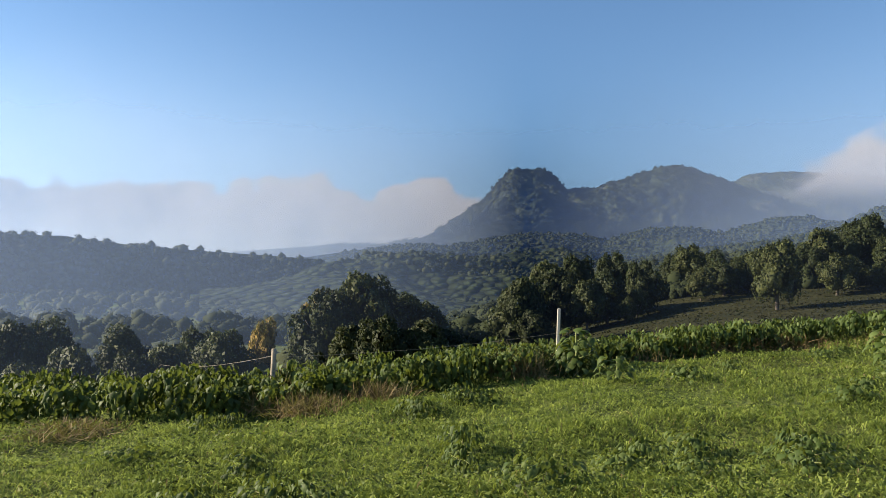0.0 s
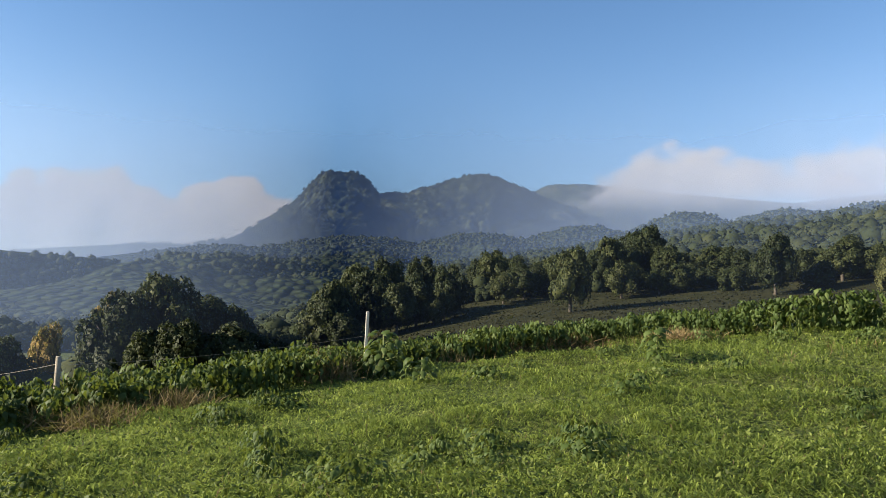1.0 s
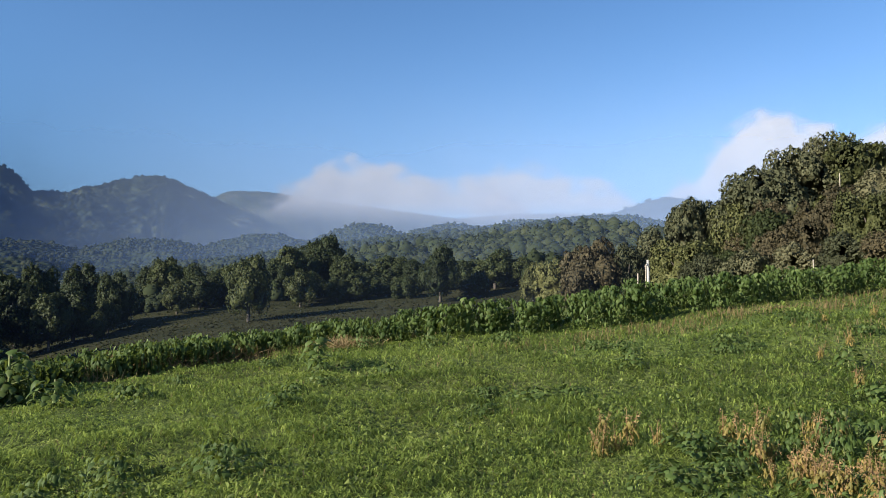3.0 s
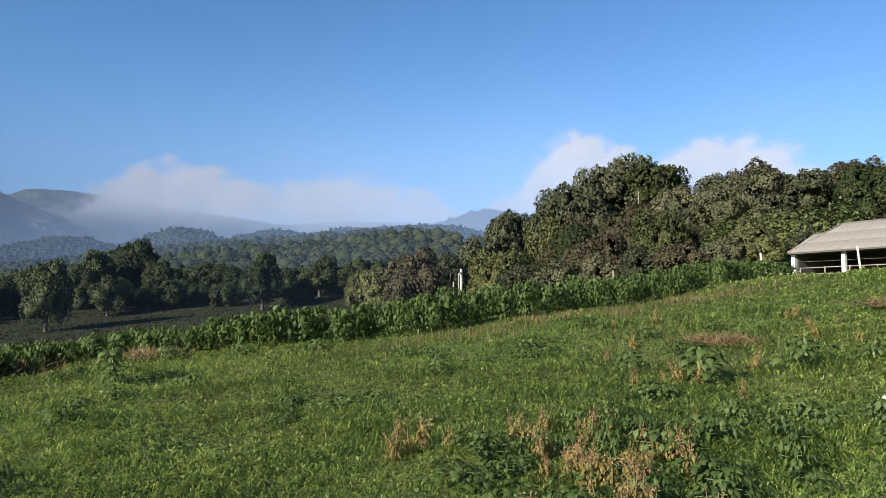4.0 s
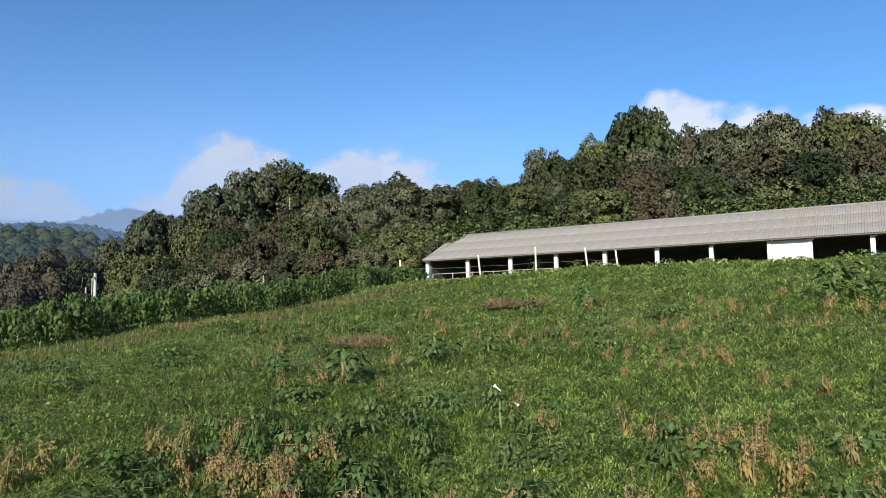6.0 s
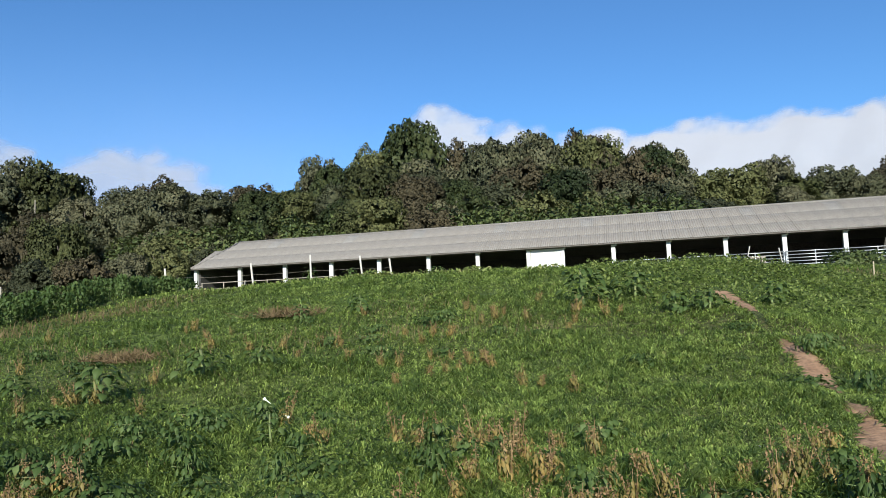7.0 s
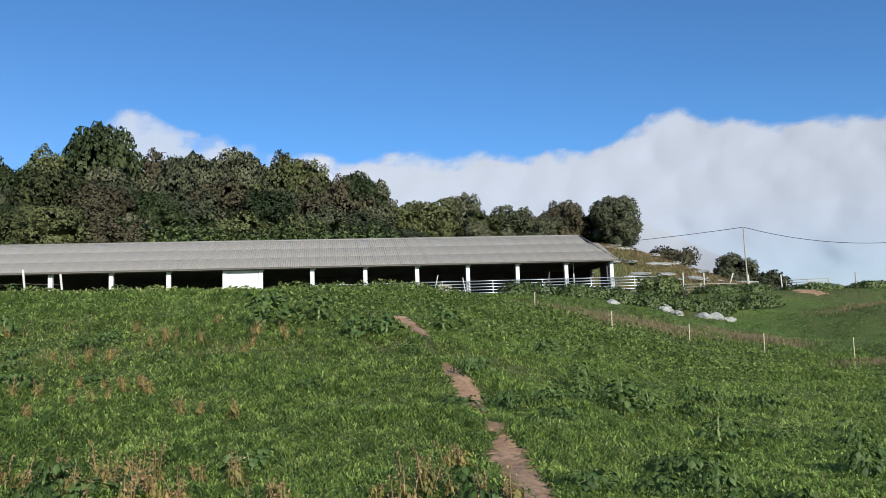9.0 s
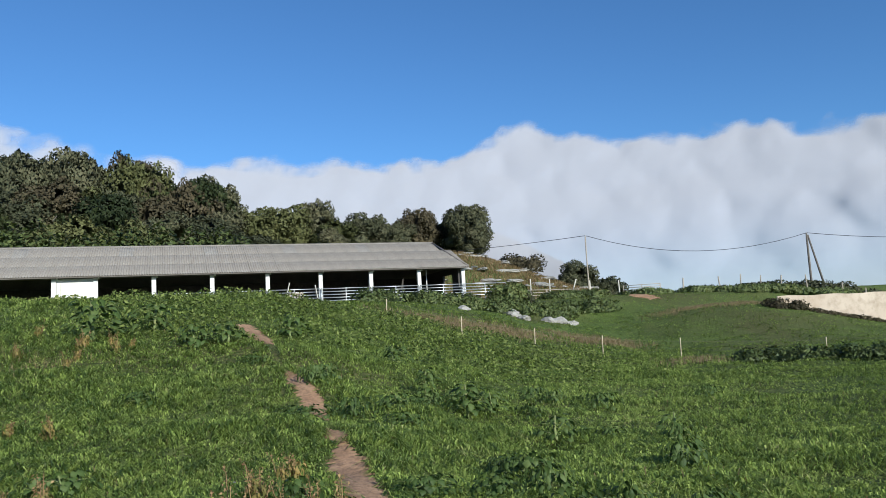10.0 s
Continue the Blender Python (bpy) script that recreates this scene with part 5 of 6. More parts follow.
def leafy_plant(x, y, height, leaves, spread, label, flowers=0, size=1.0):
    p = thing("leafy_plant", pose(x, y, gz(x, y), 0, 0, rng.uniform(0, 360)), label, "plant", "meadow plants")
    part("stem", STEM1, p, "", Matrix.Diagonal((spread / 0.2, spread / 0.2, height / 0.62, 1)))
    leaves = int(leaves * 1.5)
    for k in range(leaves):
        t = 0.22 + 0.78 * (k + rng.random()) / leaves
        a = k * 137.5 + rng.uniform(-20, 20)
        rad = spread * rng.uniform(0.2, 0.95) * (1.15 - 0.6 * t)
        s = size * rng.uniform(0.7, 1.15)
        m = pose(math.cos(radians(a)) * rad, math.sin(radians(a)) * rad, height * t, rng.uniform(-20, 20), rng.uniform(-15, 18), a) @ Matrix.Diagonal((s, s, s, 1))
        part("leaf", LEAVES[rng.randrange(5)], p, "", m)
    for k in range(flowers):
        a = rng.uniform(0, 360)
        part("flower", FLOWER, p, "white trumpet flower", pose(math.cos(radians(a)) * spread * 0.7, math.sin(radians(a)) * spread * 0.7, height * rng.uniform(0.75, 1.05), 0, rng.uniform(-50, 10), a))
    return p


GREEN = "green large-leaved plant standing in the grass"
for x, y, h, n, s, f, z in ((3.5, 16.0, 0.78, 26, 0.34, 0, 1.0), (-4.4, 13.1, 0.52, 16, 0.28, 0, 0.9), (-1.2, 13.2, 0.48, 18, 0.42, 0, 0.9), (-2.1, 15.2, 1.05, 34, 0.55, 0, 1.15),
                            (10.75, 7.5, 0.62, 30, 0.55, 0, 0.85), (12.25, 6.7, 0.5, 28, 0.6, 0, 0.8), (13.1, 6.0, 0.36, 16, 0.45, 0, 0.7), (19.4, 0.6, 0.95, 34, 0.75, 1, 1.15), (20.1, -0.6, 0.7, 26, 0.7, 1, 1.05),
                            (18.0, -1.4, 0.5, 24, 0.6, 1, 0.8), (17.9, -2.1, 0.5, 22, 0.5, 1, 0.8), (12.6, -5.45, 0.58, 26, 0.36, 3, 0.75), (12.9, -5.95, 0.4, 14, 0.3, 2, 0.7), (14.5, -5.4, 0.55, 18, 0.3, 1, 0.75),
                            (10.5, -5.95, 0.4, 20, 0.45, 1, 0.6), (19.5, -3.7, 0.6, 26, 0.55, 0, 0.9), (18.3, -5.9, 0.45, 20, 0.45, 1, 0.75), (10.5, -7.8, 0.45, 12, 0.3, 1, 0.6), (8.4, 11.6, 0.4, 14, 0.24, 0, 0.7),
                            (19.1, 6.3, 0.5, 18, 0.4, 0, 0.8), (18.6, 7.7, 0.5, 16, 0.4, 0, 0.8), (44.4, 18.6, 1.3, 20, 0.5, 0, 1.3), (44.0, 15.8, 1.1, 20, 0.5, 0, 1.3), (44.8, 10.5, 0.9, 22, 0.8, 0, 1.3), (11.0, 9.3, 0.42, 12, 0.2, 0, 0.7)):
    leafy_plant(x, y, h, n, s, GREEN, 0, z)
lily = leafy_plant(8.4, 3.5, 0.36, 10, 0.26, "pale green plant with a long white trumpet flower", 0, 0.55)
part("flower", FLOWER, lily, "long white trumpet flower", pose(-0.02, -0.12, 0.44, 0, -28, -60) @ Matrix.Diagonal((1.2, 0.7, 0.7, 1)))
part("flower", FLOWER, lily, "long white trumpet flower", pose(-0.12, 0.1, 0.32, 0, 6, 95) @ Matrix.Diagonal((0.9, 0.5, 0.5, 1)))

# low broad-leaved weeds
WEED = [foliage_mesh("foliage", rng, 90, 0.2, 0.30, 0.055, M_CROP, 0.1, 0.40, 0.4, 3) for _ in range(3)]
WSTEM = stems_mesh("stem", rng, 6, 0.18, 0.2, 0.006, M_STEM)
wr = random.Random(77)
for k in range(270):
    a, d = (wr.uniform(-40, 132), wr.uniform(6.0, 21.0)) if k < 200 else (wr.uniform(30, 74), wr.uniform(6.0, 12.5))
    x, y = (float(q) for q in polar(a, d))
    if noise.noise(Vector((x * 0.22, y * 0.22, 9.0))) < -0.05 or y > float(crop_line(x)) - 1.5:
        continue
    w = thing("broadleaf_weed", pose(x, y, gz(x, y), 0, 0, wr.uniform(0, 360)) @ Matrix.Diagonal((*(wr.uniform(0.9, 1.9) for _ in range(2)), wr.uniform(0.8, 1.6), 1)), "low dark-green broad-leaved weed in the grass", "weed", "meadow weeds")
    part("stem", WSTEM, w)["kind"] = "stuff"
    part("foliage", WEED[k % 3], w)


# dock: brown seed stalks
def dock_meshes(seed):
    r = np.random.default_rng(seed)
    bm = bmesh.new()
    tops = []
    for k in range(3):
        a = r.uniform(0, 6.28)
        q = (math.cos(a) * r.uniform(0.03, 0.14), math.sin(a) * r.uniform(0.03, 0.14), r.uniform(0.26, 0.46))
        tube(bm, (q[0] * 0.2, q[1] * 0.2, -0.05), q, 0.005, 0.003, 5, 0.01, 2)
        tops.append(q)
    stalk = bm_mesh("stalk", bm, M_DOCK, True)
    C, N = [], []
    for q in tops:
        for _ in range(30):
            t = r.uniform(0.3, 1.08)
            C.append(np.array(q) * [t, t, t] + r.normal(size=3) * [0.026, 0.026, 0.015]); N.append(r.normal(size=3))
    v, f = leaf_cards(r, np.array(C), np.array(N), 0.0155, 0.5)
    return stalk, mesh_from("seed_head", v, f, M_DOCK)


DOCK = [dock_meshes(s) for s in range(4)]
M_YELLOWLEAF = leafy("yellowing leaves", [(0.1, (0.079, 0.088, 0.023)), (0.5, (0.211, 0.163, 0.046)), (0.9, (0.370, 0.238, 0.075))], 0.9, 0.35, 0.6)
DLEAF = [foliage_mesh("leaves", rng, 64, 0.27, 0.13, 0.058, M_YELLOWLEAF, 0.08, 0.30, 0.9, 3) for _ in range(2)]
wr = random.Random(31)
made = 0
while made < 185:
    if made < 125:
        a, d = wr.uniform(34, 112), wr.gauss(7.4, 1.0)
    else:
        a, d = wr.uniform(48, 92), wr.uniform(11, 20)
    x, y = (float(q) for q in polar(a, d))
    if noise.noise(Vector((x * 0.5, y * 0.5, 2.0))) < -0.08 or d < 5.2 or (x < 22 and abs(y + 2.65) < 0.5):
        continue
    made += 1
    s = wr.uniform(0.6, 1.05)
    w = thing("dock_plant", pose(x, y, gz(x, y), wr.uniform(-8, 8), wr.uniform(-8, 8), wr.uniform(0, 360)) @ Matrix.Diagonal((s, s, s, 1)), "brown seeding dock plant in the meadow", "weed", "dock plants")
    k = wr.randrange(4)
    part("stalk", DOCK[k][0], w)
    part("seed_head", DOCK[k][1], w, "rust-brown seed head")["kind"] = "stuff"
    part("leaves", DLEAF[k % 2], w, "yellowing leaves")


# dry brush
def brush_mesh(seed, count, spread, height):
    r = np.random.default_rng(seed)
    base = r.normal(size=(count, 2)) * spread * 0.5
    d = np.stack([r.normal(size=count) * 0.7, r.normal(size=count) * 0.7, np.abs(r.normal(size=count)) + 0.25], 1)
    d /= np.linalg.norm(d, axis=1)[:, None]
    L = height * r.uniform(0.4, 1.1, count)
    w = np.cross(d, r.normal(size=(count, 3))); w /= np.linalg.norm(w, axis=1)[:, None]
    b = np.concatenate([base, np.zeros((count, 1))], 1)
    mid = b + d * L[:, None] * 0.55
    tip = b + d * L[:, None] + np.array([0, 0, -0.15]) * L[:, None]
    W = 0.007
    v = np.stack([b - w * W, b + w * W, mid - w * W, mid + w * W, tip], 1).reshape(-1, 3)
    k = np.arange(count)[:, None] * 5
    return mesh_from("dry_brush", v, np.concatenate([k + [0, 1, 3], k + [0, 3, 2], k + [2, 3, 4]], 0), M_DRY)


BRUSH = [brush_mesh(s, 900, 0.7, 0.7) for s in range(3)]
for k, (x, y, sx, sz) in enumerate(((-5.6, 10.6, 0.8, 0.6), (-6.3, 11.2, 0.8, 0.7), (-4.9, 11.6, 0.7, 0.7), (-6.9, 12.4, 0.8, 1.0), (1.2, 20.6, 1.5, 0.9), (2.3, 21.0, 1.4, 0.9), (0.1, 19.4, 1.3, 0.8), (-1.2, 17.6, 1.0, 0.9), (-8.4, 8.8, 0.9, 0.35),
                                   (-3.2, 14.6, 0.8, 1.0), (5.2, 19.9, 1.0, 0.6), (38, 38, 2.6, 1.9), (36, 37, 2.2, 1.7), (40, 36, 2.4, 1.6), (43, 14.0, 1.6, 0.9), (42.0, 17.0, 1.5, 0.9), (19.5, 8.5, 1.2, 0.6), (14.0, 9.5, 1.0, 0.5))):
    ob = new("dry_brush", BRUSH[k % 3])
    tagged(place(ob, pose(x, y, gz(x, y) - 0.02, 0, 0, 50 * k) @ Matrix.Diagonal((sx, sx, sz, 1))), "tangle of dry brown stalks at the field's edge", "brush", "dry brush")


# ---- hedges, brambles and bushes ----
def bank(name, label, pts, width, height, seed, per_metre, leaf, mat, category="hedge", kind="stuff"):
    """A long uneven mass of leaves over a lumpy core."""
    r = np.random.default_rng(seed)
    V, F, N, n0 = [], [], [], 0
    for a, b in zip(pts, pts[1:]):
        a, b = np.array(a, float), np.array(b, float)
        L = np.linalg.norm(b - a)
        for k in range(max(2, int(L / (width * 0.28)))):
            s = (k + r.uniform(-0.4, 0.4)) / max(2, int(L / (width * 0.28)))
            c = a + (b - a) * s + r.normal(size=2) * width * 0.16
            hh = height * r.uniform(0.8, 1.1)
            ax = np.array([width * r.uniform(0.4, 0.6), width * r.uniform(0.4, 0.6), hh])
            base = np.array([c[0], c[1], gz(*c) - 0.12 * hh])
            V.append(base + ICO1_V * ax * 0.62); F.append(ICO1_F + n0); N.append(ICO1_V); n0 += len(ICO1_V)
            m = int(per_metre * width * 0.28)
            d = r.normal(size=(m, 3)); d /= np.linalg.norm(d, axis=1)[:, None]; d[:, 2] = np.abs(d[:, 2])
            v, f = leaf_cards(r, base + d * ax * (0.68 + 0.4 * r.random(m) ** 0.8)[:, None], d, leaf, 0.6)
            V.append(v); F.append(f + n0); N.append(leaf_normals(r, d)); n0 += len(v)
    ob = new(name, mesh_from(name, np.concatenate(V), np.concatenate(F), mat, True, np.concatenate(N)))
    return tagged(ob, label, category, kind=kind)


bank("bramble_bank", "dark green bramble thicket on the bank below the barn", [(51.5, -14.0), (53.0, -19.0), (55.0, -24.0), (56.3, -28.0), (57.2, -32.0), (57.0, -37.0)], 3.0, 1.15, 1, 620, 0.12, M_BUSH)
bank("nettle_hedge", "dark green band of nettles across the pasture", [(26.6, -23.4), (22.5, -26.0), (17, -28.5), (11, -31)], 1.7, 0.72, 3, 900, 0.08, M_BUSH)
bank("crest_hedge", "low dark hedge along the crest", [(76, -44), (73.5, -49.5)], 2.4, 0.9, 4, 300, 0.18, M_OAK)
bank("crest_hedge", "low dark hedge along the crest", [(70.5, -54.5), (64, -61), (57, -67), (48, -74), (36, -82)], 3.0, 1.0, 5, 330, 0.17, M_OAK)
bank("crest_weeds", "band of rough green weeds below the crest", [(66.0, -45.0), (65.0, -50.0), (62.5, -55.5), (59.5, -60.5), (55.5, -65.0), (49, -70.5), (41, -76)], 4.0, 0.8, 8, 420, 0.15, M_BUSH)
bank("crest_weeds", "band of rough green weeds by the rails", [(63.0, -33.5), (64.0, -38.5), (69.0, -41.5)], 3.4, 0.8, 9, 420, 0.14, M_BUSH)
bank("dry_weeds", "dry brown weeds at the foot of the retaining wall", [(46.2, -42.9), (45.1, -44.0), (44.2, -45.2)], 1.7, 0.75, 10, 420, 0.1, M_OAKDRY)
bank("dry_weeds", "dry brown weeds at the foot of the retaining wall", [(44.2, -45.0), (42.6, -47.4), (40.6, -50.4)], 1.1, 0.32, 11, 420, 0.08, M_OAKDRY)
bank("roadside_scrub", "yellow-green scrub along the top of the barn's back wall", [(78, 58), (79, 46), (80, 30), (80, 15), (79, 2), (80, -10)], 4.5, 5.6, 6, 420, 0.24, M_BUSH)
bank("meadow_scrub", "low scrub on the bank beyond the crop", [(43, 50), (50, 52), (56, 48)], 5.0, 1.5, 7, 300, 0.25, M_OAKDRY)


def bush(x, y, r, h, seed, label, mat, leaf=0.16, n=1700):
    rr = np.random.default_rng(seed)
    V, F, N, n0 = [], [], [], 0
    for k in range(7):
        q = rr.normal(size=3) * [0.4, 0.4, 0.25]
        c = np.array([q[0] * r, q[1] * r, h * (0.42 + q[2] * 0.6)])
        ax = np.array([r * 0.55, r * 0.55, h * 0.42])
        V.append(c + ICO_V * ax * 0.6); F.append(ICO_F + n0); N.append(ICO_V); n0 += len(ICO_V)
        d = rr.normal(size=(n // 7, 3)); d /= np.linalg.norm(d, axis=1)[:, None]
        v, f = leaf_cards(rr, c + d * ax * (0.62 + 0.55 * rr.random(n // 7) ** 0.6)[:, None], d, leaf, 0.6)
        V.append(v); F.append(f + n0); N.append(leaf_normals(rr, d)); n0 += len(v)
    t = thing("bush", pose(x, y, gz(x, y)), label, "bush", "bushes")
    part("foliage", mesh_from("foliage", np.concatenate(V), np.concatenate(F), mat, True, np.concatenate(N)), t)
    bm = bmesh.new()
    for k in range(5):
        tube(bm, (0, 0, -0.1), (math.cos(k * 1.3) * r * 0.4, math.sin(k * 1.3) * r * 0.4, h * 0.6), 0.04, 0.015, 6)
    part("stems", bm_mesh("stems", bm, M_BARK, True), t)
    return t


bush(58.3, -27.3, 1.6, 2.0, 1, "olive-green bush beside the barn's corner", M_BUSH)
bush(60.0, -29.0, 1.4, 1.5, 2, "dark bramble bush by the railing", M_OAK)
bush(92.0, -45.5, 3.0, 2.6, 3, "dry brown bush on the rocky slope", M_OAKDRY, 0.2)
bush(86.0, -55.0, 2.0, 2.0, 4, "low dark bush beside the lone tree", M_OAK, 0.2)
tree("oak", 120.2, 100, 4.75, 3.0, "lone dark tree on the crest", "crest trees", 0)

# ---- more oaks on the slope, lower down ----
for i, (a, d, e, r) in enumerate(OAK_SLOPE + OAKS_BEHIND_BARN):
    if a < 101 and i % 5 != 2:
        tree("dry" if i % 9 == 4 else "oak", a + 1.1, max(d * 0.9, 79 / max(math.sin(radians(a)), 0.72)), e * (0.80 if a > 66 else 0.70), r * 1.1, "dense evergreen oak on the slope behind the barn", "oaks on the slope")
for a, d, e, r in ((39.5, 92, 3.9, 3.2), (42.5, 88, 4.2, 3.5), (45.5, 86, 4.6, 3.4), (48.5, 84, 5.2, 3.3), (51.5, 82, 5.4, 3.2), (54.2, 84, 5.6, 3.0), (47, 96, 7.4, 3.8), (50, 94, 7.8, 3.6), (44, 100, 6.9, 3.8), (56.5, 86, 6.4, 3.0)):
    tree("oak", a, d, e, r, "dense evergreen oak on the slope behind the barn", "oaks on the slope")


# ---- far woods ----
def far_wood(name, label, spots, sizes, seed, mat, cards, leaf):
    r = np.random.default_rng(seed)
    n = len(spots)
    base_v, base_f = (ICO1_V, ICO1_F)
    sx = sizes[:, None] * np.stack([r.uniform(0.8, 1.2, n), r.uniform(0.8, 1.2, n), r.uniform(0.75, 1.15, n)], 1)
    lump = r.uniform(0.8, 1.2, (n, len(base_v), 1))
    c = spots + np.stack([np.zeros(n), np.zeros(n), sx[:, 2] * 0.75], 1)
    V1 = (c[:, None] + base_v[None] * lump * sx[:, None] * 0.86).reshape(-1, 3)
    F1 = (base_f[None] + (np.arange(n) * len(base_v))[:, None, None]).reshape(-1, 3)
    d = r.normal(size=(n, cards, 3)); d /= np.linalg.norm(d, axis=2)[..., None]; d[..., 2] = np.abs(d[..., 2]) * np.where(r.random((n, cards)) < 0.8, 1, -0.4)
    pos = (c[:, None] + d * sx[:, None] * r.uniform(0.82, 1.04, (n, cards, 1))).reshape(-1, 3)
    v, f = leaf_cards(r, pos, d.reshape(-1, 3), leaf, 0.5)
    N = np.concatenate([np.tile(base_v, (n, 1)), leaf_normals(r, d.reshape(-1, 3), 0.25)])
    ob = new(name, mesh_from(name, np.concatenate([V1, v]), np.concatenate([F1, f + len(V1)]), mat, True, N))
    return tagged(ob, label, "wood", kind="stuff")


M_WOODS = leafy("far woods", [(0.1, (0.013, 0.018, 0.009)), (0.5, (0.027, 0.035, 0.016)), (0.85, (0.053, 0.056, 0.024)), (1, (0.110, 0.085, 0.040))], 0.5, 0.0, 0.9, 0.03, 0.1)
r = np.random.default_rng(8)


def wood_spots(n, a0, a1, d0, d1, power=1.0):
    a = r.uniform(a0, a1, n)
    d = d0 + (d1 - d0) * r.random(n) ** power
    x, y = polar(a, d)
    return np.stack([x, y, ground_z(x, y)], 1), d


S, D = wood_spots(1000, -22, 40, 200, 340)
far_wood("valley_wood", "dense broadleaf wood filling the valley side", S, r.uniform(2.5, 4.2, len(S)), 1, M_WOODS, 30, 0.55)
S, D = wood_spots(4200, -34, 34, 320, 820, 1.2)
far_wood("hillside_wood", "dense broadleaf wood climbing towards the mountain", S, r.uniform(2.4, 4.4, len(S)), 2, M_WOODS, 7, 0.9)
S, D = wood_spots(1100, -75, -26, 125, 545)
far_wood("west_wood", "dark wood on the valley floor", S, r.uniform(3.2, 5.5, len(S)), 3, M_WOODS, 30, 0.65)


def on_range(ob, n, a0, a1, s0):
    """Random places on a range of hills, above a share of its height."""
    co = np.zeros(len(ob.data.vertices) * 3, dtype=np.float32)
    ob.data.vertices.foreach_get("co", co)
    co = co.reshape(-1, 3)
    az = np.degrees(np.arctan2(co[:, 0], co[:, 1]))
    per = len(co) // 61
    lvl = np.arange(len(co)) // per / 59.0
    k = np.nonzero((az > a0) & (az < a1) & (lvl > s0) & (lvl <= 1.0))[0]
    k = k[r.integers(0, len(k), n)]
    p = co[k].astype(float)
    p[:, :2] += r.normal(size=(n, 2)) * 3
    return p


P = on_range(bpy.data.objects["west_hill"], 3000, -75, -28, 0.05)
far_wood("west_hill_wood", "dark wood covering the hill across the valley", P - [0, 0, 3.0], r.uniform(2.6, 4.6, len(P)), 4, M_WOODS, 8, 0.9)
P = on_range(bpy.data.objects["foothills"], 7500, -26, 41, 0.25)
far_wood("foothill_wood", "dense wood covering the foothills", P - [0, 0, 2.5], r.uniform(2.0, 3.8, len(P)), 5, M_WOODS, 3, 1.1)
P = on_range(bpy.data.objects["mountain_1"], 5200, -27, 10, 0.25)
far_wood("mountain_wood", "thin wood on the mountain's flanks", P - [0, 0, 6.0], r.uniform(5.0, 8.5, len(P)), 9, M_WOODS, 2, 3.0)
P = on_range(bpy.data.objects["mountain_spur"], 3200, -25, 11, 0.3)
far_wood("spur_wood", "dense wood on the mountain's spur", P - [0, 0, 4.0], r.uniform(4.0, 7.0, len(P)), 10, M_WOODS, 3, 2.2)
P = on_range(bpy.data.objects["far_hill"], 700, 31, 50, 0.5)
far_wood("far_hill_wood", "dense wood on the far hill", P - [0, 0, 3.0], r.uniform(4, 6, len(P)), 6, M_WOODS, 7, 1.8)


# ---- grass ----
def path_half_width(x, y):
    """Half the width of the bare path at a place; 0 beside it."""
    w = np.interp(x, [5.2, 7.3, 9.1, 9.75, 10.1, 10.6, 11.4, 12.4, 13.6, 14.9, 17.7, 19.2, 21.2, 21.3], [0.18, 0.2, 0.24, 0.05, 0.16, 0.04, 0.04, 0.19, 0.2, 0.04, 0.1, 0.3, 0.22, 0])
    mid = np.interp(x, [5.2, 7.3, 9.1, 10.1, 12.4, 14.9, 17.7, 21.2], [-2.1, -2.47, -2.68, -2.8, -2.97, -2.85, -2.95, -2.75])
    return np.abs(y - mid) < w * 1.0


def tussock(x, y):
    """How high the meadow grows at a place, from 0 to 1: hummocks a hand wide on swells of a stride."""
    return np.clip(0.55 * value_noise(x * 3.1, y * 3.1, 1) + 0.65 * value_noise(x * 0.9, y * 0.9, 2) + 0.35 * value_noise(x * 0.25, y * 0.25, 3) - 0.35, 0, 1.2)


def herbs(name, label, n, a0, a1, r0, r1, mat, seed, leaf, tall, keep=None, power=1.0):
    """Low broad leaves piled into hummocks."""
    q = np.random.default_rng(seed)
    d = r0 + (r1 - r0) * q.random(n) ** power
    x, y = polar(q.uniform(a0, a1, n), d)
    grow = tussock(x, y)
    ok = ~path_half_width(x, y) & (edge(x, y) < 0.5) & (q.random(n) < 0.25 + 1.3 * grow)
    if keep is not None:
        ok &= keep(x, y)
    x, y, d, grow = x[ok], y[ok], d[ok], grow[ok]
    n = len(x)
    z = ground_z(x, y) + tall * (0.25 + grow) * q.random(n) ** 0.6
    size = ((leaf + 0.0011 * d) * q.uniform(0.6, 1.3, n))[:, None]
    v, f = leaf_cards(q, np.stack([x, y, z], 1), np.tile([0.0, 0.0, 1.0], (n, 1)), size, 0.55)
    return tagged(new(name, mesh_from(name, v, f, mat)), label, "weeds", kind="stuff")


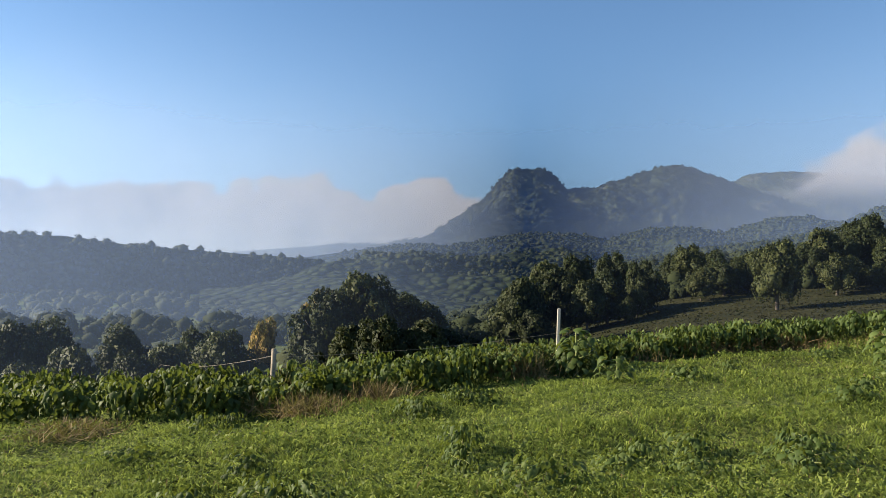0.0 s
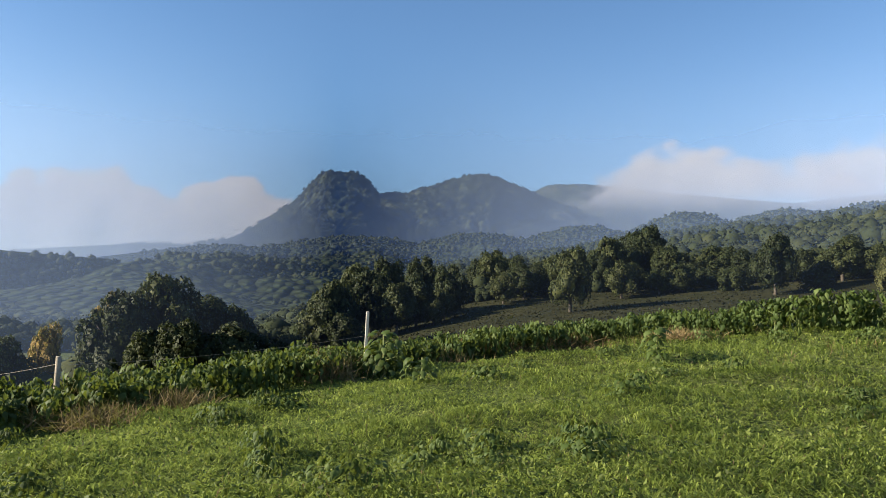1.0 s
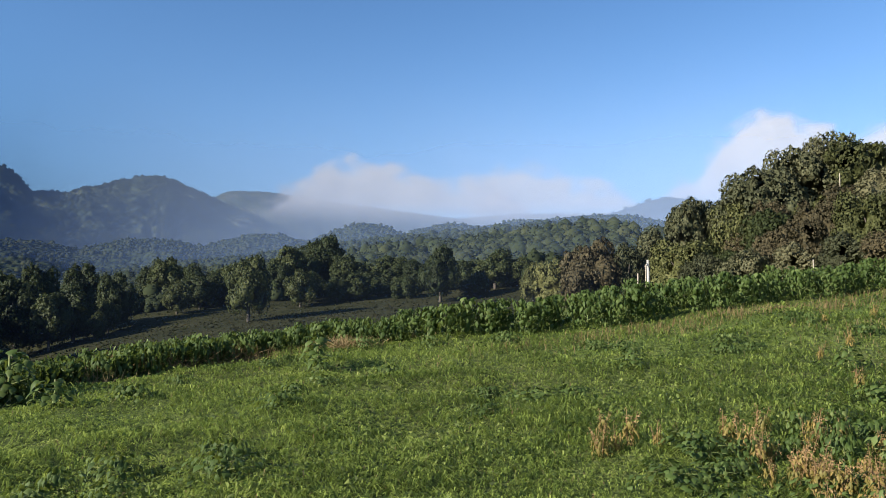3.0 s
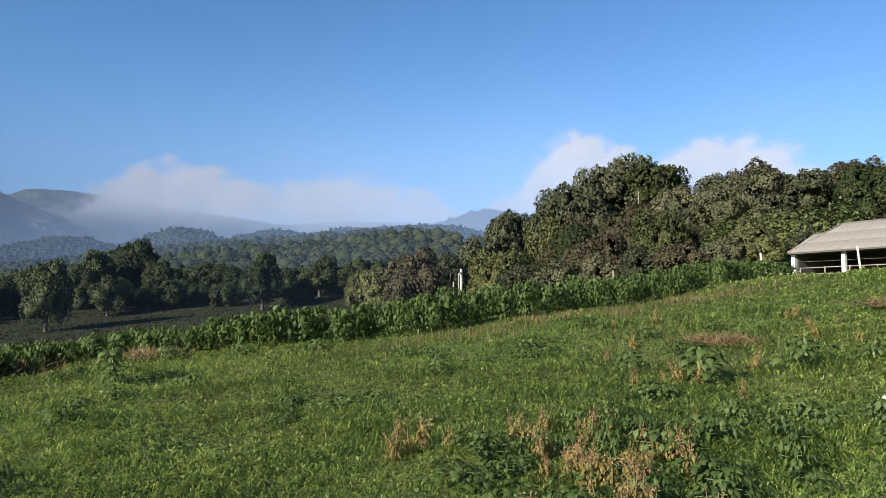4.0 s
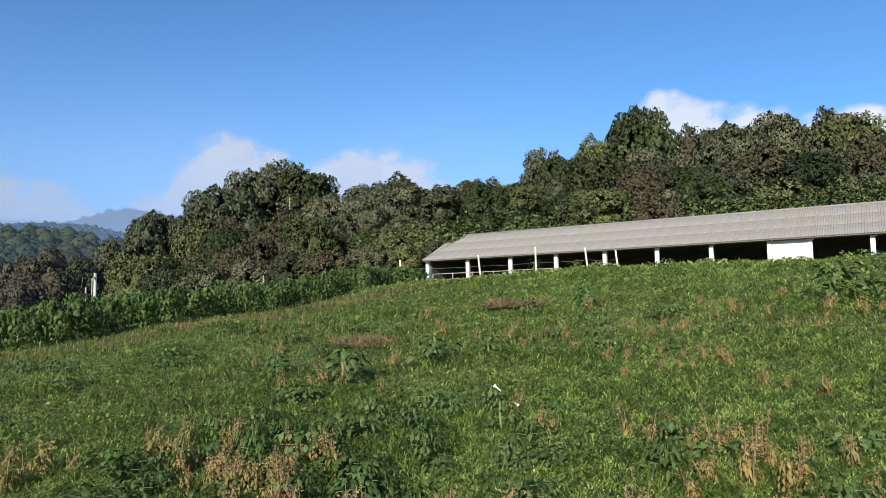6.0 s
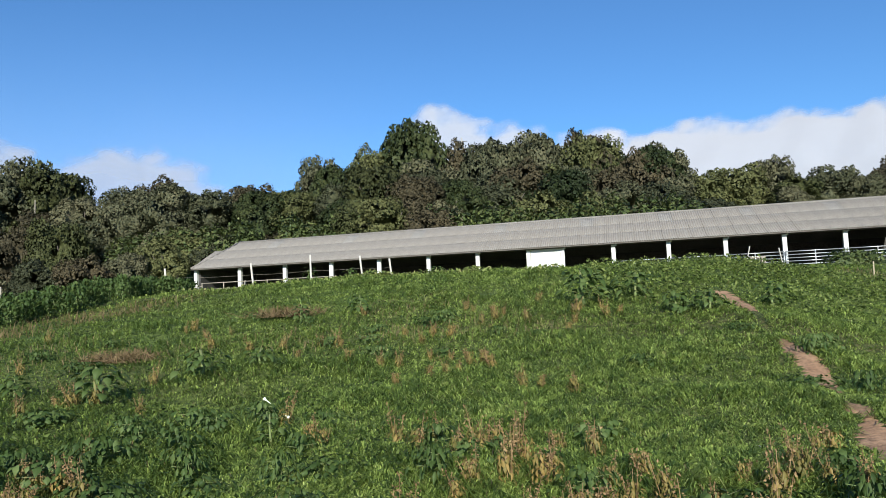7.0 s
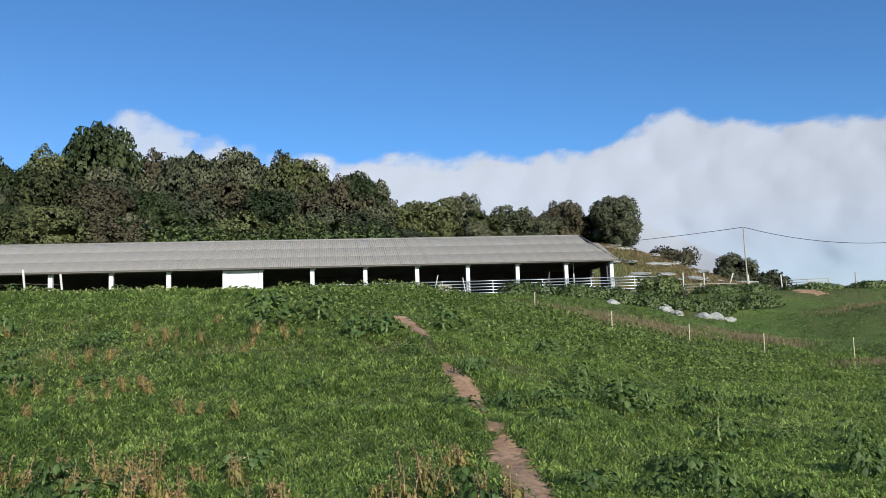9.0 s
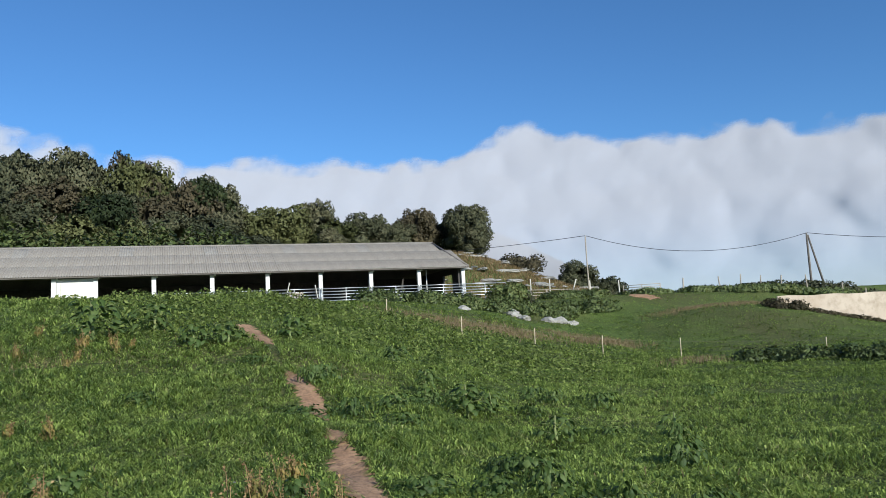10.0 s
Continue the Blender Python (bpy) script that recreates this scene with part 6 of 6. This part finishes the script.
def grass(name, label, n, a0, a1, r0, r1, mat, seed, tall, keep=None, wide=1.0, lay=0.7):
    """Bent pointed blades in loose tufts, denser towards the near end."""
    r = np.random.default_rng(seed)
    d = r0 * (r1 / r0) ** r.random(n)
    a = r.uniform(a0, a1, n)
    x, y = polar(a, d)
    # drawn together into tufts
    cell = 0.11 + 0.004 * d
    h1 = np.sin(np.floor(x / cell) * 12.9898 + np.floor(y / cell) * 78.233) * 43758.5453
    h2 = np.sin(np.floor(x / cell) * 39.346 + np.floor(y / cell) * 11.135) * 24634.6345
    h1, h2 = h1 - np.floor(h1), h2 - np.floor(h2)
    tx, ty = (np.floor(x / cell) + h1) * cell, (np.floor(y / cell) + h2) * cell
    pull = r.uniform(0.0, 0.35, n)
    x, y = x + (tx - x) * pull, y + (ty - y) * pull
    ok = ~path_half_width(x, y) & (edge(x, y) < 0.5)
    if keep is not None:
        ok &= keep(x, y)
    x, y, d, h1, h2 = x[ok], y[ok], d[ok], h1[ok], h2[ok]
    n = len(x)
    z = ground_z(x, y)
    clump = 0.34 + 0.25 * h1 ** 2 + 1.2 * tussock(x, y)
    L = tall * np.clip(clump, 0.4, 1.8) * r.uniform(0.6, 1.25, n)
    az = h2 * 6.283 + r.normal(size=n) * 1.1
    out = np.stack([np.cos(az), np.sin(az), np.zeros(n)], 1)
    side = np.stack([-np.sin(az), np.cos(az), np.zeros(n)], 1)
    bend = r.uniform(0.45, 1.25, n)[:, None] * lay
    b = np.stack([x, y, z - 0.01], 1)
    up = np.array([0, 0, 1.0])
    mid = b + (up * (0.62 - 0.16 * bend) + out * bend * 0.46) * L[:, None]
    tip = b + (up * np.clip(0.85 - bend * 0.62, 0.08, 1) + out * bend) * L[:, None]
    W = ((0.0016 + 0.00040 * d) * r.uniform(0.7, 1.4, n) * wide)[:, None]
    v = np.stack([b, mid - side * W, mid + side * W, tip], 1).reshape(-1, 3)
    k = np.arange(n)[:, None] * 4
    f = np.concatenate([k + [0, 1, 2], k + [2, 1, 3]], 0)
    # neighbours share their light, so a blade is lit partly like the sward that it stands in
    nrm = np.cross(tip - b, side)
    nrm = unit_rows(nrm) * np.where(nrm[:, 2:] < 0, -1, 1) + 0.35 * up + 0.25 * r.normal(size=(n, 3))
    return tagged(new(name, mesh_from(name, v, f, mat, True, np.repeat(unit_rows(nrm), 4, axis=0))), label, "grass", kind="stuff")


grass("meadow_grass", "thick green meadow grass on the hillside", 410000, -52, 142, 5.0, 30, M_GRASS, 1, 0.165, None, 1.25, 1.15)
grass("rough_grass", "longer rough grass towards the barn", 30000, 48, 128, 26, 50, M_GRASS, 2, 0.2, None, 1.4)
grass("pasture_grass", "short grazed grass on the pasture slope", 70000, 96, 146, 26, 80, M_GRASS, 6, 0.16, None, 1.5, 1.2)
PATCHES = ((36.0, -13.0, 1.8, 1.8), (37.5, -15.2, 1.8, 2.0), (38.6, -17.4, 1.8, 1.6), (39.6, -19.6, 1.6, 1.4), (42.6, -24.6, 1.4, 2.0), (43.0, -26.4, 1.5, 2.0), (43.4, -28.2, 1.4, 1.6), (29.0, -22.3, 1.2, 0.8), (26.9, -21.6, 1.2, 0.5), (51.5, -40.5, 3.0, 1.6), (48.5, -43.6, 2.4, 1.2))


M_WEEDY = leafy("dry olive weeds", [(0.1, (0.060, 0.055, 0.024)), (0.5, (0.150, 0.120, 0.055)), (0.9, (0.280, 0.200, 0.095))], 0.9, 0.2, 0.8)
M_RUSSET = leafy("russet grass", [(0.1, (0.105, 0.075, 0.038)), (0.5, (0.205, 0.145, 0.080)), (0.9, (0.33, 0.255, 0.145))], 0.9, 0.2, 0.8)


def dry_patch(name, label, spots, per, tall, mat, seed, width):
    """Fine dry stalks spread over some oval patches, thinning out at the rims."""
    r = np.random.default_rng(seed)
    X, Y = [], []
    for px, py, ry, rx in spots:
        n = int(per * rx * ry)
        q, w = r.normal(size=n) * 0.75, r.normal(size=n) * 0.75
        X.append(px + q * rx); Y.append(py + w * ry)
    x, y = np.concatenate(X), np.concatenate(Y)
    n = len(x)
    b = np.stack([x, y, ground_z(x, y) - 0.01], 1)
    az = r.uniform(0, 6.283, n)
    out = np.stack([np.cos(az), np.sin(az), 0 * az], 1)
    side = np.stack([-np.sin(az), np.cos(az), 0 * az], 1) * width
    L = (tall * r.uniform(0.4, 1.2, n))[:, None]
    mid, tip = b + (out * 0.2 + [0, 0, 0.6]) * L, b + (out * 0.6 + [0, 0, 0.9]) * L
    v = np.stack([b - side, b + side, mid - side, mid + side, tip], 1).reshape(-1, 3)
    k = np.arange(n)[:, None] * 5
    return tagged(new(name, mesh_from(name, v, np.concatenate([k + [0, 1, 3], k + [0, 3, 2], k + [2, 3, 4]], 0), mat)), label, "grass", kind="stuff")


dry_patch("dry_grass", "patches of dry reddish-brown grass in the pasture", PATCHES, 400, 0.28, M_RUSSET, 3, 0.009)
dry_patch("slope_grass", "rough dry grass on the rocky slope", ((86, -32, 8, 6), (90, -42, 8, 6), (80, -40, 6, 5), (84, -48, 6, 4), (76, -30, 5, 4), (80, -24, 5, 4)), 95, 0.4, M_DRY, 5, 0.03)
dry_patch("dry_weeds", "patches of dry olive-brown weeds on the slope", ((15.2, 8.3, 0.8, 1.1), (15.9, 6.9, 0.8, 1.0), (16.4, 4.6, 0.8, 1.1), (17.1, 2.6, 0.9, 1.2), (16.9, 1.2, 0.7, 0.9), (14.0, 11.4, 1.0, 1.2), (20.0, 5.5, 1.0, 1.4), (34.0, 10.0, 3.0, 1.6), (34.0, 15.0, 2.5, 1.6)), 260, 0.17, M_WEEDY, 14, 0.006)
dry_patch("dry_grass", "dry brown stalks along the crop row", ((1.5, 20.2, 0.8, 3.5), (12, 15.5, 0.7, 4), (17, 15.3, 0.7, 4), (22, 14.6, 0.8, 3)), 260, 0.26, M_DRY, 12, 0.005)
grass("dry_stems", "scattered straw-coloured stems in the meadow", 5000, -50, 140, 5, 24, M_DRY, 4, 0.2, None, 0.7, 0.9)
grass("meadow_grass", "thick green meadow grass round the standpoint", 9000, -80, 170, 1.2, 5.0, M_GRASS, 7, 0.12, None, 1.35, 1.15)


def before_barn(x, y):
    return (x > 31) & (x < 47) & (y > 2) & (y < 27)


grass("tall_grass", "tall rough grass on the rise before the barn", 16000, 50, 88, 32, 52, M_GRASS, 9, 0.2, before_barn, 1.0, 0.6)
grass("tall_grass", "tall straw-coloured grass on the rise before the barn", 4000, 50, 88, 32, 52, M_DRY, 10, 0.26, before_barn, 0.8, 0.6)

def weedy(x, y):
    """Broad-leaved weeds stand in patches."""
    return value_noise(x * 0.55 + 7, y * 0.55, 11) + 0.6 * value_noise(x * 1.7, y * 1.7, 12) > 0.82


herbs("meadow_herbs", "low broad-leaved herbs among the meadow grass", 52000, -54, 80, 4.8, 30, M_HERB, 21, 0.018, 0.22, weedy, 1.6)
herbs("rough_weeds", "rough broad-leaved weeds on the rise before the barn", 26000, 52, 90, 30, 50, M_HERB, 22, 0.045, 0.28, before_barn)


def below_barn(x, y):
    return (x > 19) & (y > -19 + 0.3 * (30 - x)) & (y < 1) & (x - 0.3 * y < 39)


herbs("leafy_weeds", "dense bright leafy weeds on the slope below the barn", 20000, 88, 122, 19, 40, M_HERB, 23, 0.03, 0.36, below_barn)


def lush_side(x, y):
    """Thinning out gradually towards both sides of the slope."""
    a = np.degrees(np.arctan2(x, y)) + 10 * (value_noise(x * 0.5, y * 0.5, 8) - 0.5)
    # the brightened grass is kept to bearings that look away from the sun
    return np.random.default_rng(5).random(len(x)) < sstep(46, 78, a) * (1 - sstep(118, 142, a))


grass("lush_grass", "lush green grass beside the path, brightened in its colour as sunlit", 300000, 48, 138, 5.2, 36, M_LUSH_SUNNY, 24, 0.15, lush_side, 1.15, 1.2)
S, D = wood_spots(520, -18, 30, 186, 214)
far_wood("valley_undergrowth", "dark undergrowth below the valley trees", S, r.uniform(1.2, 2.8, len(S)), 7, M_WOODS, 34, 0.42)

# rough growth on the valley meadow, over an added sheet; the valley's shade is in both colours
M_SHADED_PASTURE = surface("rough pasture with painted shade", (0.020, 0.023, 0.010), (0.044, 0.043, 0.020), (0.014, 0.016, 0.008), 0.06, 0.9, 1.0, 0.8, 0.4, 0.0, 0.05)
A, D = np.meshgrid(np.arange(-26, 40.1, 1.0), np.geomspace(66, 216, 46))
X, Y = polar(A, D)
under = np.minimum(0.25, (edge(X, Y) - 10) * 0.1)
V = np.stack([X.ravel(), Y.ravel(), (ground_z(X, Y) + under).ravel()], 1)
tagged(new("pasture", mesh_from("pasture", V, grid_faces(*A.shape)[:, ::-1], M_SHADED_PASTURE, True)), "dull olive pasture on the valley floor, darkened by painted shade", "pasture", kind="structure")
# growth coloured nearly black to stand in for the shade lying on it
M_SHADED_MEADOW = leafy("rough meadow with painted shade", [(0.15, (0.006, 0.006, 0.003)), (0.5, (0.014, 0.014, 0.006)), (0.85, (0.026, 0.023, 0.010)), (1, (0.039, 0.033, 0.017))], 0.8, 0.1, 0.9, 0.05, 0.1)
q = np.random.default_rng(61)
d = 74 + 136 * q.random(20000) ** 0.8
x, y = polar(q.uniform(-26, 42, len(d)), d)
ok = edge(x, y) > 12
x, y = x[ok], y[ok]
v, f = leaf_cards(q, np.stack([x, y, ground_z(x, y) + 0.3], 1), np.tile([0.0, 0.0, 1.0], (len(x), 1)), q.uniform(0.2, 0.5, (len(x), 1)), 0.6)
tagged(new("valley_meadow", mesh_from("valley_meadow", v, f, M_SHADED_MEADOW)), "rough dull olive growth on the valley meadow, darkened by painted shade", "meadow", kind="stuff")
